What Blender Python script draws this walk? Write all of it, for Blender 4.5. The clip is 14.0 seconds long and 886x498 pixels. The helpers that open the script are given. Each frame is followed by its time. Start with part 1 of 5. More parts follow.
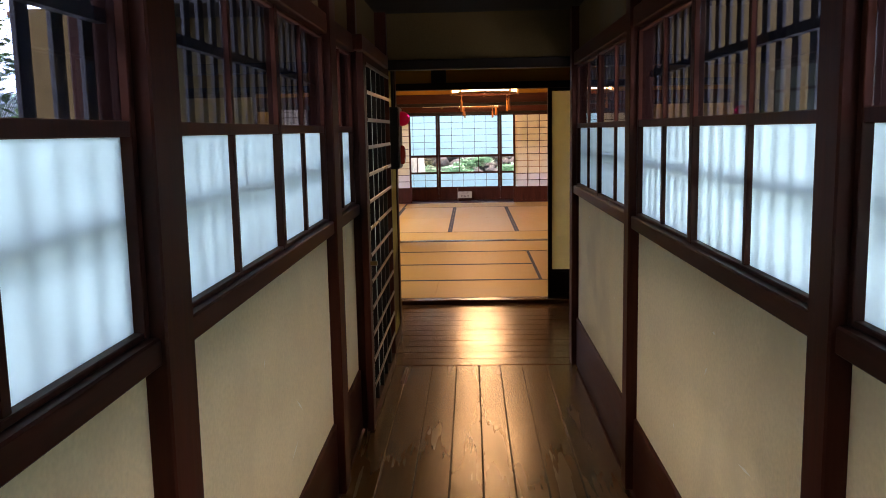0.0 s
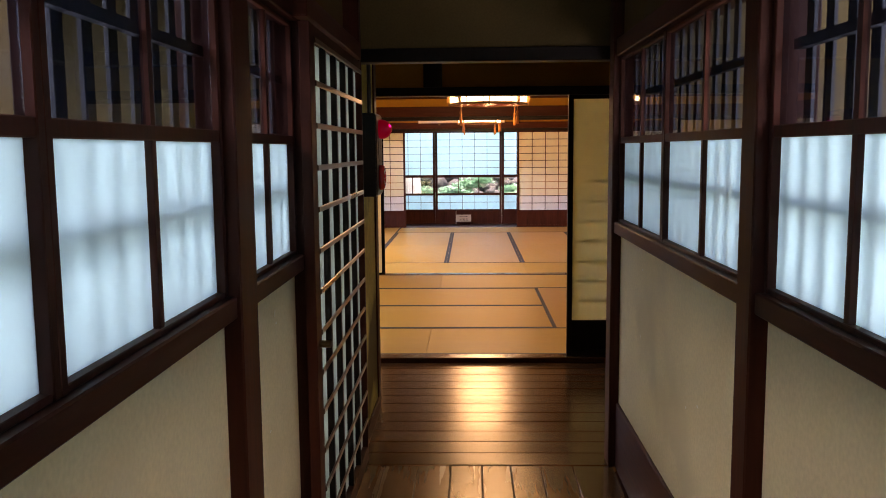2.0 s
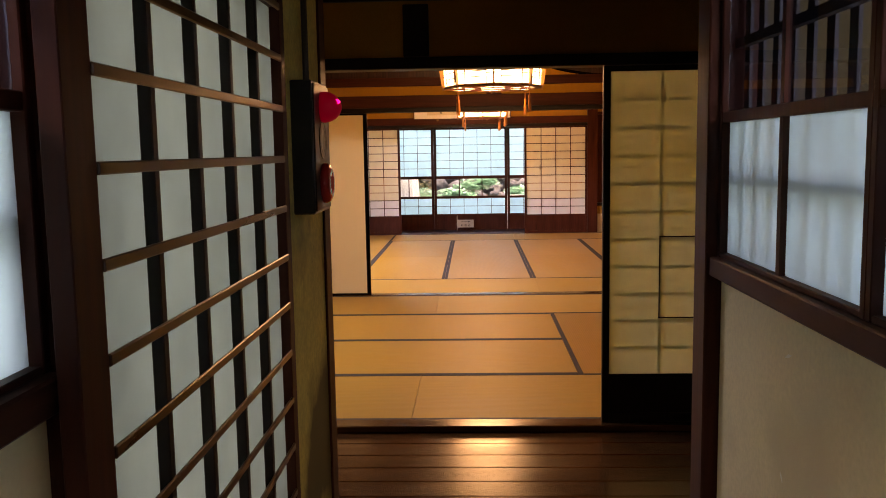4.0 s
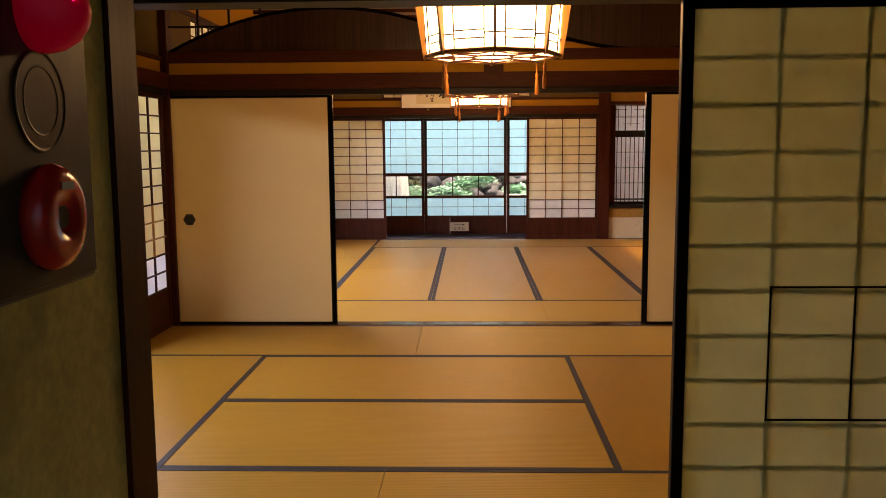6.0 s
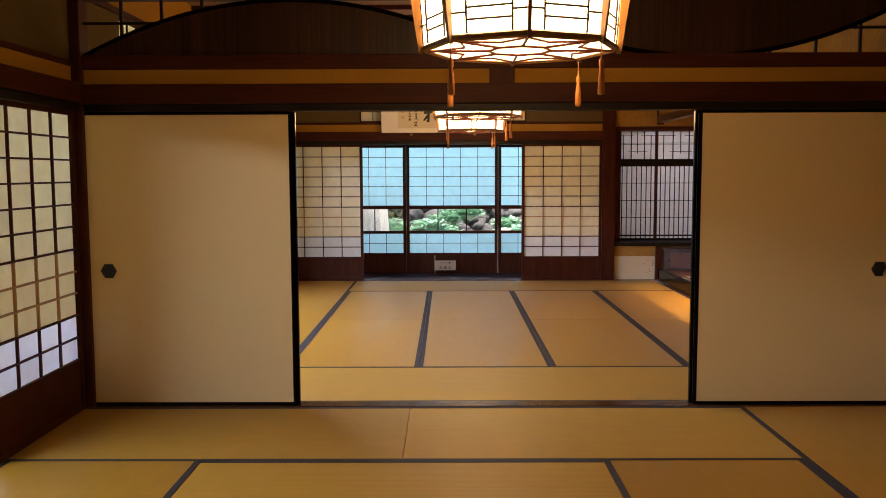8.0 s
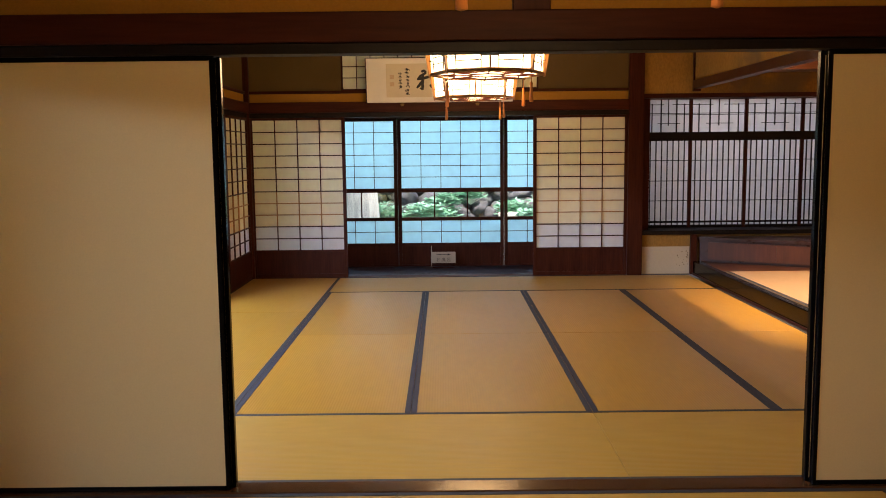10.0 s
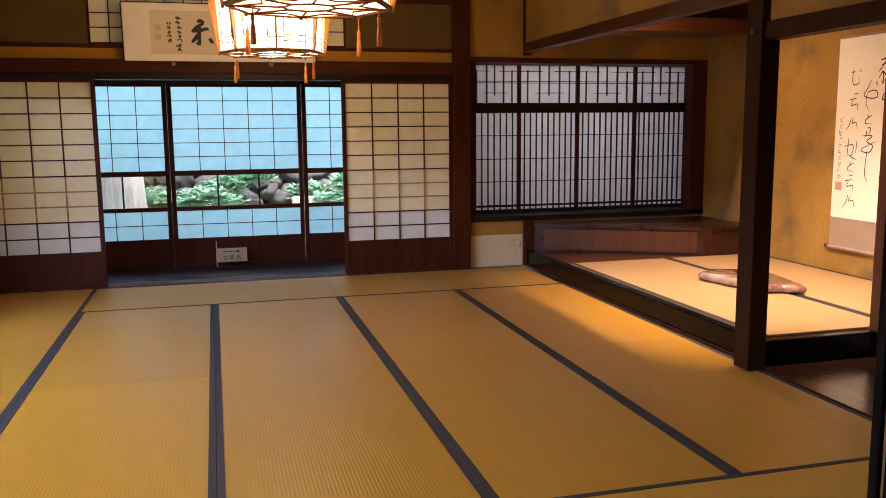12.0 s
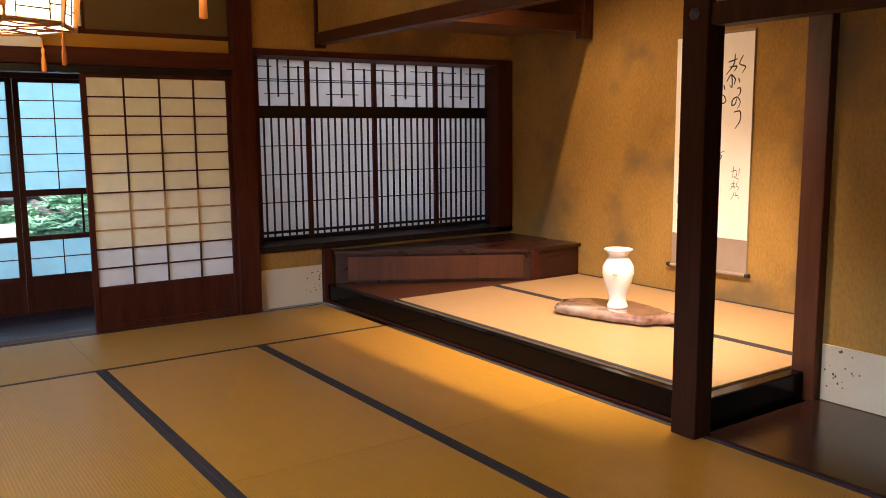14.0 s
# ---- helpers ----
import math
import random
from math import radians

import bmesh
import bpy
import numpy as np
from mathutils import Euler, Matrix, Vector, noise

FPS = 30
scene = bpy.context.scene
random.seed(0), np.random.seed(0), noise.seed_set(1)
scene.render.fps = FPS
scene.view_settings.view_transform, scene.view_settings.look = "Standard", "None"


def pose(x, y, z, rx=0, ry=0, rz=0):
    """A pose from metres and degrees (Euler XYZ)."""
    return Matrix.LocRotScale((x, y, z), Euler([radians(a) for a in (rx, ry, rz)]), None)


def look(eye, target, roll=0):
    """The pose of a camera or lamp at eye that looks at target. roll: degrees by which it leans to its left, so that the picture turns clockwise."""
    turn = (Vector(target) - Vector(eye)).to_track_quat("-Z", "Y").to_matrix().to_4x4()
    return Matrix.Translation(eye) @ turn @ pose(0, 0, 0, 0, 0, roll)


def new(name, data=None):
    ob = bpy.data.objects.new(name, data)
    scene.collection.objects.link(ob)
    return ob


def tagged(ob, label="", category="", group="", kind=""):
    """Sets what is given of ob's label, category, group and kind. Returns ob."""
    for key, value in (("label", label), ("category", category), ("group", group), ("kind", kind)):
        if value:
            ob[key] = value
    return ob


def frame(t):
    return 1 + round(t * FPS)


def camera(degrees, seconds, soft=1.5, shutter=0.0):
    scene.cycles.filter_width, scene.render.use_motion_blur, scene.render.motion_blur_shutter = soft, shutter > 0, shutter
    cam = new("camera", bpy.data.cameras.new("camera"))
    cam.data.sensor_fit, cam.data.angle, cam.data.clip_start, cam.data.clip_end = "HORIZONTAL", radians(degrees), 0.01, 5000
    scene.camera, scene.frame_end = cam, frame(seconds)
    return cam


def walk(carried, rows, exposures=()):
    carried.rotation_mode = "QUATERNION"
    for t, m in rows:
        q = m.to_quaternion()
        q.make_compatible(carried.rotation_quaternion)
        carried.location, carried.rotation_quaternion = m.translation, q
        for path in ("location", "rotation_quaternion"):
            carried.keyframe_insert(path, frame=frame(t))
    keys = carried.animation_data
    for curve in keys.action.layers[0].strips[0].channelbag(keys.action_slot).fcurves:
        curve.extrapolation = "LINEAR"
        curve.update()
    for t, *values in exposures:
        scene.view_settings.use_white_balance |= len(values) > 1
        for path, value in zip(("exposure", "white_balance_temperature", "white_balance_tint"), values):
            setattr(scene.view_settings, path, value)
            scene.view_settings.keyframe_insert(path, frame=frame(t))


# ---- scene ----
cam = camera(55.3, 14.0, soft=0.95)
PATH = [
    (0, (0.332, 0.133, 1.419), (0.263, 2.113, 1.141), -1.1),
    (0.5, (0.394, 0.469, 1.42), (0.322, 2.449, 1.149), -0.8),
    (1, (0.376, 0.778, 1.397), (0.306, 2.761, 1.145), -0.7),
    (1.5, (0.318, 1.129, 1.409), (0.234, 3.112, 1.16), -0.7),
    (2, (0.317, 1.53, 1.399), (0.253, 3.515, 1.165), -0.5),
    (2.5, (0.284, 1.929, 1.374), (0.216, 3.915, 1.146), -0.8),
    (3, (0.297, 2.331, 1.391), (0.213, 4.315, 1.158), -0.8),
    (3.2, (0.326, 2.461, 1.364), (0.249, 4.447, 1.142), -0.7),
    (5.3, (0.35, 4.145, 1.359), (0.268, 6.127, 1.1), -1.3),
    (5.5, (0.354, 4.308, 1.352), (0.263, 6.289, 1.092), -1.1),
    (6, (0.368, 4.7, 1.346), (0.303, 6.684, 1.101), -0.4),
    (6.5, (0.328, 5.067, 1.337), (0.272, 7.054, 1.114), -0.2),
    (7, (0.269, 5.377, 1.367), (0.211, 7.365, 1.156), -0.1),
    (7.5, (0.26, 5.738, 1.362), (0.239, 7.729, 1.177), -0.0),
    (7.7, (0.248, 5.871, 1.362), (0.234, 7.863, 1.183), -0.1),
    (9.8, (0.2, 7.559, 1.333), (0.185, 9.547, 1.118), -0.7),
    (10, (0.205, 7.695, 1.345), (0.202, 9.682, 1.116), -0.6),
    (10.5, (0.186, 8.116, 1.34), (0.248, 10.1, 1.096), -0.4),
    (11, (0.093, 8.528, 1.348), (0.243, 10.505, 1.084), -0.7),
    (11.5, (0.082, 8.914, 1.355), (0.407, 10.867, 1.069), -0.3),
    (12, (0.068, 9.301, 1.313), (0.581, 11.213, 1.026), -0.5),
    (12.5, (-0.024, 9.736, 1.315), (0.666, 11.591, 1.026), -0.4),
    (13, (0.007, 10.134, 1.316), (0.864, 11.919, 1.034), -0.3),
    (13.5, (-0.029, 10.511, 1.302), (0.965, 12.225, 1.025), -0.7),
    (14, (-0.085, 10.873, 1.323), (1.044, 12.501, 1.047), -0.5),
]
EXPOSURES = [(0, 2.68, 8700, 43), (1.5, 2.78, 8900, 43), (3.2, 2.68, 10000, 47), (5.4, 2.58, 11400, 51), (6.2, 2.28, 9800, 34), (7.0, 2.16, 8800, 31), (10, 2.16, 7600, 27), (12.5, 2.07, 7700, 31), (14, 2.14, 7300, 25)]
walk(cam, [(t, look(eye, target, roll)) for t, eye, target, roll in PATH], EXPOSURES)

# ---- light ----
world = bpy.data.worlds.new("sky")
scene.world = world
world.use_nodes = True
wn, wl = world.node_tree.nodes, world.node_tree.links
sky = wn.new("ShaderNodeTexSky")
sky.sky_type, sky.sun_disc, sky.sun_elevation, sky.sun_rotation = "NISHITA", False, radians(60), radians(180)
wl.new(sky.outputs["Color"], wn["Background"].inputs["Color"])
wn["Background"].inputs["Strength"].default_value = 0.15
sun = new("sun", bpy.data.lights.new("sun", "SUN"))
sun.data.energy, sun.data.angle, sun.data.color = 2.4, radians(12), (1.0, 0.96, 0.9)
sun.matrix_world = look((0.6, 0.0, 34.6), (0, 20, 0))
for eye, target, watts, wide, colour in (((3.13, 13.43, 2.66), (3.66, 14.42, 0.16), 195, 76, (1.0, 0.88, 0.72)), ((3.20, 15.63, 2.60), (4.30, 14.95, 0.2), 42, 120, (1.0, 0.74, 0.46))):
    spot = new("alcove_spot", bpy.data.lights.new("alcove_spot", "SPOT"))
    spot.data.energy, spot.data.color, spot.data.spot_size, spot.data.spot_blend = watts, colour, radians(wide), 1.0
    spot.data.shadow_soft_size = 0.02
    spot.matrix_world = look(eye, target)
# skylight at the openings: low along the corridor, under the eaves at the verandas


def skylight(name, eye, target, w, h, watts, colour=(0.78, 0.92, 1.0)):
    ob = new(name, bpy.data.lights.new(name, "AREA"))
    ob.data.shape, ob.data.size, ob.data.size_y, ob.data.energy, ob.data.color = "RECTANGLE", w, h, watts, colour
    ob.matrix_world = look(eye, target)
    return ob


skylight("skylight_corridor_left", (-1.30, 1.6, 0.85), (0.3, 1.6, 1.25), 7.6, 0.9, 14)
skylight("skylight_corridor_right", (2.05, 0.6, 0.85), (0.4, 0.6, 1.25), 5.8, 0.9, 25)
skylight("skylight_eaves_left", (-1.45, 1.6, 2.75), (-0.2, 1.6, 1.6), 7.6, 0.5, 34)
skylight("skylight_eaves_right", (2.2, 0.4, 2.75), (0.95, 0.4, 1.6), 5.4, 0.5, 32)
skylight("skylight_north", (0.2, 19.6, 2.35), (0.2, 17.6, 0.8), 5.6, 1.2, 42)
BLUE = (0.48, 0.70, 1.0)
for y, length, outer, inner in ((8.4, 2.8, 50, 24), (13.0, 4.0, 150, 62)):
    skylight("skylight_west", (-4.4, y, 2.35), (-2.6, y, 0.6), length, 1.2, outer, BLUE)
    skylight("skylight_transom", (-2.84, y, 1.885), (-1.3, y, 0.0), length, 0.15, inner, BLUE)
skylight("skylight_window", (3.5, 18.1, 1.9), (3.5, 17.1, 1.1), 2.2, 0.9, 5)
LANTERN = 3.0


# ---- materials ----
def material(name, colour, rough=0.6, metal=0.0, vary=0.25, scale=6.0, stretch=(1, 1, 1), bump=0.15, fine=60.0, spec=0.5, coat=0.0, island=0.0, stain=None, stain_at=0.6, tint=None):
    """A surface with broad stains and fine grain, measured in metres of the world."""
    m = bpy.data.materials.new(name)
    m.use_nodes = True
    n, l = m.node_tree.nodes, m.node_tree.links
    b = n["Principled BSDF"]
    co = n.new("ShaderNodeNewGeometry")
    mp = n.new("ShaderNodeMapping")
    mp.inputs["Scale"].default_value = stretch
    l.new(co.outputs["Position"], mp.inputs["Vector"])
    broad, grain = n.new("ShaderNodeTexNoise"), n.new("ShaderNodeTexNoise")
    broad.inputs["Scale"].default_value, broad.inputs["Detail"].default_value = scale, 5
    grain.inputs["Scale"].default_value, grain.inputs["Detail"].default_value = fine, 4
    l.new(mp.outputs["Vector"], broad.inputs["Vector"])
    l.new(mp.outputs["Vector"], grain.inputs["Vector"])
    mix = n.new("ShaderNodeMath")
    mix.operation = "MULTIPLY_ADD"
    mix.inputs[1].default_value = 0.45
    l.new(grain.outputs["Fac"], mix.inputs[0])
    half = n.new("ShaderNodeMath")
    half.operation = "MULTIPLY"
    half.inputs[1].default_value = 0.55
    l.new(broad.outputs["Fac"], half.inputs[0])
    l.new(half.outputs[0], mix.inputs[2])
    if island:
        info = n.new("ShaderNodeObjectInfo")
        more = n.new("ShaderNodeMath")
        more.operation = "MULTIPLY_ADD"
        more.inputs[1].default_value = island
        l.new(info.outputs["Random"], more.inputs[0])
        l.new(mix.outputs[0], more.inputs[2])
        mix = more
    ramp = n.new("ShaderNodeValToRGB")
    ramp.color_ramp.elements[0].position, ramp.color_ramp.elements[1].position = 0.3, 0.75 + island
    ramp.color_ramp.elements[0].color = (*[c * (1 - vary) for c in colour], 1)
    ramp.color_ramp.elements[1].color = (*[min(1, c * (1 + vary)) for c in colour], 1)
    l.new(mix.outputs[0], ramp.inputs["Fac"])
    out = ramp.outputs["Color"]
    if stain:
        spots = n.new("ShaderNodeTexNoise")
        spots.inputs["Scale"].default_value, spots.inputs["Detail"].default_value = 1.7, 7
        l.new(co.outputs["Position"], spots.inputs["Vector"])
        edge = n.new("ShaderNodeMapRange")
        edge.inputs["From Min"].default_value, edge.inputs["From Max"].default_value = stain_at, stain_at + 0.13
        l.new(spots.outputs["Fac"], edge.inputs["Value"])
        blend = n.new("ShaderNodeMix")
        blend.data_type = "RGBA"
        l.new(edge.outputs["Result"], blend.inputs[0])
        l.new(out, blend.inputs[6])
        blend.inputs[7].default_value = (*stain, 1)
        out = blend.outputs[2]
    l.new(out, b.inputs["Base Color"])
    b.inputs["Roughness"].default_value, b.inputs["Metallic"].default_value = rough, metal
    b.inputs["Specular IOR Level"].default_value, b.inputs["Coat Weight"].default_value = spec, coat
    if tint:
        b.inputs["Specular Tint"].default_value = (*tint, 1)
    rr = n.new("ShaderNodeMapRange")
    rr.inputs["To Min"].default_value, rr.inputs["To Max"].default_value = max(0.03, rough - 0.1), min(1, rough + 0.1)
    l.new(broad.outputs["Fac"], rr.inputs["Value"])
    l.new(rr.outputs["Result"], b.inputs["Roughness"])
    if bump:
        bm_ = n.new("ShaderNodeBump")
        bm_.inputs["Strength"].default_value, bm_.inputs["Distance"].default_value = bump, 0.004
        l.new(mix.outputs[0], bm_.inputs["Height"])
        l.new(bm_.outputs["Normal"], b.inputs["Normal"])
    return m


def tatami_material(name, colour, along):
    """Woven rush: fine ribs across the mat, fading where it is worn."""
    m = material(name, colour, rough=0.36 if along == "y" else 0.48, vary=0.18, scale=2.2, fine=26, stretch=(1, 0.25, 1) if along == "y" else (0.25, 1, 1), bump=0, spec=0.4, island=0.3)
    n, l = m.node_tree.nodes, m.node_tree.links
    n["Principled BSDF"].inputs["Sheen Weight"].default_value, n["Principled BSDF"].inputs["Sheen Roughness"].default_value = 0.03, 0.35
    co = n.new("ShaderNodeNewGeometry")
    wave = n.new("ShaderNodeTexWave")
    wave.bands_direction = "X" if along == "y" else "Y"
    wave.inputs["Scale"].default_value, wave.inputs["Distortion"].default_value = 21.0, 0.15
    l.new(co.outputs["Position"], wave.inputs["Vector"])
    b = n.new("ShaderNodeBump")
    b.inputs["Strength"].default_value, b.inputs["Distance"].default_value = 0.2, 0.003
    l.new(wave.outputs["Fac"], b.inputs["Height"])
    l.new(b.outputs["Normal"], n["Principled BSDF"].inputs["Normal"])
    return m


def paper_material(name, colour, through_, gloss=0.0, streak=None):
    """Thin paper or frosted glass, that lets light through and scatters it."""
    m = bpy.data.materials.new(name)
    m.use_nodes = True
    n, l = m.node_tree.nodes, m.node_tree.links
    n.remove(n["Principled BSDF"])
    co = n.new("ShaderNodeNewGeometry")
    fibre = n.new("ShaderNodeTexNoise")
    fibre.inputs["Scale"].default_value, fibre.inputs["Detail"].default_value = 9, 8
    l.new(co.outputs["Position"], fibre.inputs["Vector"])
    info = n.new("ShaderNodeObjectInfo")
    total = n.new("ShaderNodeMath")
    total.operation = "MULTIPLY_ADD"
    total.inputs[1].default_value = 0.3
    l.new(info.outputs["Random"], total.inputs[0])
    l.new(fibre.outputs["Fac"], total.inputs[2])
    ramp = n.new("ShaderNodeValToRGB")
    ramp.color_ramp.elements[0].position, ramp.color_ramp.elements[1].position = 0.2, 1.0
    ramp.color_ramp.elements[0].color = (*[c * 0.88 for c in colour], 1)
    ramp.color_ramp.elements[1].color = (*[min(0.95, c * 1.08) for c in colour], 1)
    l.new(total.outputs[0], ramp.inputs["Fac"])
    tone = ramp.outputs["Color"]
    if streak:
        mp, brushed, edge, mixed = n.new("ShaderNodeMapping"), n.new("ShaderNodeTexNoise"), n.new("ShaderNodeMapRange"), n.new("ShaderNodeMix")
        mp.inputs["Rotation"].default_value, mp.inputs["Scale"].default_value = (0, radians(35), 0), (26, 1, 2.2)
        brushed.inputs["Scale"].default_value, brushed.inputs["Detail"].default_value = 1.0, 4
        edge.inputs["From Min"].default_value, edge.inputs["From Max"].default_value, edge.inputs["To Max"].default_value = 0.48, 0.72, 0.7
        mixed.data_type, mixed.inputs[7].default_value = "RGBA", (*streak, 1)
        l.new(co.outputs["Position"], mp.inputs["Vector"])
        l.new(mp.outputs["Vector"], brushed.inputs["Vector"])
        l.new(brushed.outputs["Fac"], edge.inputs["Value"])
        l.new(edge.outputs["Result"], mixed.inputs[0])
        l.new(tone, mixed.inputs[6])
        tone = mixed.outputs[2]
    d, t, mx = n.new("ShaderNodeBsdfDiffuse"), n.new("ShaderNodeBsdfTranslucent"), n.new("ShaderNodeMixShader")
    l.new(tone, d.inputs["Color"])
    l.new(tone, t.inputs["Color"])
    mx.inputs[0].default_value = through_
    l.new(d.outputs[0], mx.inputs[1])
    l.new(t.outputs[0], mx.inputs[2])
    end = mx
    if gloss:
        g, add = n.new("ShaderNodeBsdfGlossy"), n.new("ShaderNodeMixShader")
        g.inputs["Roughness"].default_value = 0.12
        add.inputs[0].default_value = gloss
        l.new(mx.outputs[0], add.inputs[1])
        l.new(g.outputs[0], add.inputs[2])
        end = add
    l.new(end.outputs[0], n["Material Output"].inputs["Surface"])
    return m


def glass_material(name, tint, blur=0.0):
    m = bpy.data.materials.new(name)
    m.use_nodes = True
    n, l = m.node_tree.nodes, m.node_tree.links
    n.remove(n["Principled BSDF"])
    clear, gloss, mx, fr = n.new("ShaderNodeBsdfTransparent"), n.new("ShaderNodeBsdfGlossy"), n.new("ShaderNodeMixShader"), n.new("ShaderNodeMapRange")
    if blur:
        clear = n.new("ShaderNodeBsdfRefraction")
        clear.inputs["Roughness"].default_value, clear.inputs["IOR"].default_value = blur, 1.0
    facing, power = n.new("ShaderNodeLayerWeight"), n.new("ShaderNodeMath")
    facing.inputs["Blend"].default_value, power.operation, power.inputs[1].default_value = 0.5, "POWER", 5.0
    l.new(facing.outputs["Facing"], power.inputs[0])
    l.new(power.outputs[0], fr.inputs["Value"])
    clear.inputs["Color"].default_value = (*tint, 1)
    gloss.inputs["Roughness"].default_value = 0.02
    fr.inputs["To Min"].default_value, fr.inputs["To Max"].default_value = 0.04, 0.9
    l.new(fr.outputs[0], mx.inputs[0])
    l.new(clear.outputs[0], mx.inputs[1])
    l.new(gloss.outputs[0], mx.inputs[2])
    l.new(mx.outputs[0], n["Material Output"].inputs["Surface"])
    return m


def glow_material(name, colour, strength):
    m = bpy.data.materials.new(name)
    m.use_nodes = True
    b = m.node_tree.nodes["Principled BSDF"]
    b.inputs["Base Color"].default_value = (*colour, 1)
    b.inputs["Emission Color"].default_value = (*colour, 1)
    b.inputs["Emission Strength"].default_value = strength
    return m


UP, ALX, ALY = (9, 9, 0.7), (0.7, 9, 9), (9, 0.7, 9)
WOOD = material("dark_wood_upright", (0.058, 0.0142, 0.0078), 0.5, spec=0.12, vary=0.55, scale=1.4, stretch=UP, fine=7, island=0.1)
WOOD_X = material("dark_wood_across", (0.058, 0.0142, 0.0078), 0.5, spec=0.12, vary=0.55, scale=1.4, stretch=ALX, fine=7, island=0.1)
WOOD_Y = material("dark_wood_along", (0.058, 0.0142, 0.0078), 0.5, spec=0.12, vary=0.55, scale=1.4, stretch=ALY, fine=7, island=0.1)
BOARDWOOD = material("streaked_transom_board", (0.042, 0.017, 0.010), 0.4, spec=0.35, vary=0.8, scale=1.0, stretch=(16, 16, 0.4), fine=4)
BLACKWOOD = material("blackened_wood", (0.008, 0.004, 0.003), 0.5, spec=0.25, vary=0.5, scale=1.4, stretch=UP, fine=7)
REDWOOD = material("red_brown_wood", (0.062, 0.019, 0.007), 0.4, spec=0.35, vary=0.45, scale=1.2, stretch=ALX, fine=6)
PALEWOOD = material("pale_lattice_wood", (0.42, 0.21, 0.07), 0.5, vary=0.3, scale=2, stretch=UP, fine=8)
CABWOOD = material("dark_cabinet_wood", (0.034, 0.009, 0.005), 0.3, spec=0.4, vary=0.4, scale=1.2, stretch=ALX, fine=6)
REDPOST = material("red_brown_post", (0.075, 0.022, 0.008), 0.42, spec=0.35, vary=0.4, scale=1.2, stretch=UP, fine=6)
# browner than the uprights: lantern highlights on the bars put into the colour
LATTICE_BAR = material("gold_lit_lattice_bar", (0.055, 0.024, 0.008), 0.3, spec=0.5, vary=0.4, scale=1.4, stretch=ALY, fine=7)
GREYPOST = material("weathered_post", (0.030, 0.010, 0.005), 0.55, spec=0.06, vary=0.45, scale=1.2, stretch=UP, fine=6)
LACQUER = material("black_lacquer", (0.003, 0.0025, 0.003), 0.16, vary=0.3, bump=0.02, spec=0.08)
# golden tint colours the floor highlights like reflected lantern-lit mats
FLOORWOOD = material("polished_floorboard", (0.105, 0.050, 0.016), 0.25, vary=0.26, scale=1.1, stretch=ALY, fine=8, bump=0.01, island=0.22, spec=0.6, tint=(1.0, 0.80, 0.48))
FLOORWOOD_X = material("polished_hall_board", (0.075, 0.03, 0.011), 0.22, vary=0.4, scale=1.1, stretch=ALX, fine=8, bump=0.08, island=0.2, spec=0.6, tint=(1.0, 0.80, 0.48))
# blue of the reflected sky is put into the boards' specular tint
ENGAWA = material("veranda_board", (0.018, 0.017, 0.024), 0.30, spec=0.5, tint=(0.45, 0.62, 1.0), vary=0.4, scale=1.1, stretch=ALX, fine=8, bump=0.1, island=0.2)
CEILWOOD = material("ceiling_board", (0.17, 0.085, 0.04), 0.55, vary=0.35, scale=1.2, stretch=ALY, fine=7)
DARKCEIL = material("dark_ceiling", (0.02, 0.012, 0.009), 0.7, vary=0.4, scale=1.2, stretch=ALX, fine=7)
PLASTER = material("ochre_plaster", (0.33, 0.185, 0.046), 0.9, vary=0.32, scale=2.5, stretch=(1, 1, 0.5), fine=70, bump=0.2, spec=0.2, stain=(0.19, 0.12, 0.05), stain_at=0.52)
# darker ochre; the dimness of corridor heads and hall walls is in this colour
PLASTER_DULL = material("dark_ochre_plaster", (0.12, 0.078, 0.030), 0.9, vary=0.22, scale=2.0, fine=120, bump=0.12, spec=0.2, stain=(0.11, 0.08, 0.045), stain_at=0.52)
OCHRE_BAND = material("ochre_frieze", (0.40, 0.19, 0.030), 0.9, vary=0.14, scale=2.5, fine=110, bump=0.1, spec=0.2)
CORR_PLASTER = material("corridor_plaster", (0.79, 0.65, 0.37), 0.75, vary=0.14, scale=1.6, fine=90, bump=0.1, spec=0.3, stain=(0.70, 0.57, 0.33), stain_at=0.55)
# stained plaster, its base lightened for the light falling on the alarm wall
ALARM_PLASTER = material("lit_stained_plaster", (0.62, 0.54, 0.17), 0.9, vary=0.35, scale=3, fine=60, bump=0.2, spec=0.2, stain=(0.17, 0.14, 0.06), stain_at=0.5)
SCUFF_GLINT = material("pale_scuff_and_glint", (0.86, 0.80, 0.62), 0.5, vary=0.1)
DADO = material("paper_dado", (0.55, 0.48, 0.34), 0.8, vary=0.08, scale=3, fine=70, bump=0.05)
FUSUMA = material("fusuma_paper", (0.76, 0.57, 0.28), 0.75, vary=0.05, scale=1.3, fine=140, bump=0.05, spec=0.25)
HERI = material("mat_border", (0.018, 0.018, 0.027), 0.7, vary=0.3, scale=30, fine=300, bump=0.1)
# mats across are paler than along: grazing window sheen put into the colour
TATAMI_X = tatami_material("rush_mat_across", (0.43, 0.228, 0.028), "x")
TATAMI_ALCOVE = tatami_material("rush_mat_alcove", (0.43, 0.265, 0.12), "y")
TATAMI_Y = tatami_material("rush_mat_along", (0.40, 0.194, 0.020), "y")
PAPER = paper_material("shoji_paper", (0.92, 0.85, 0.65), 0.30)
PAPER_WHITE = paper_material("fresh_shoji_paper", (0.93, 0.92, 0.90), 0.5)
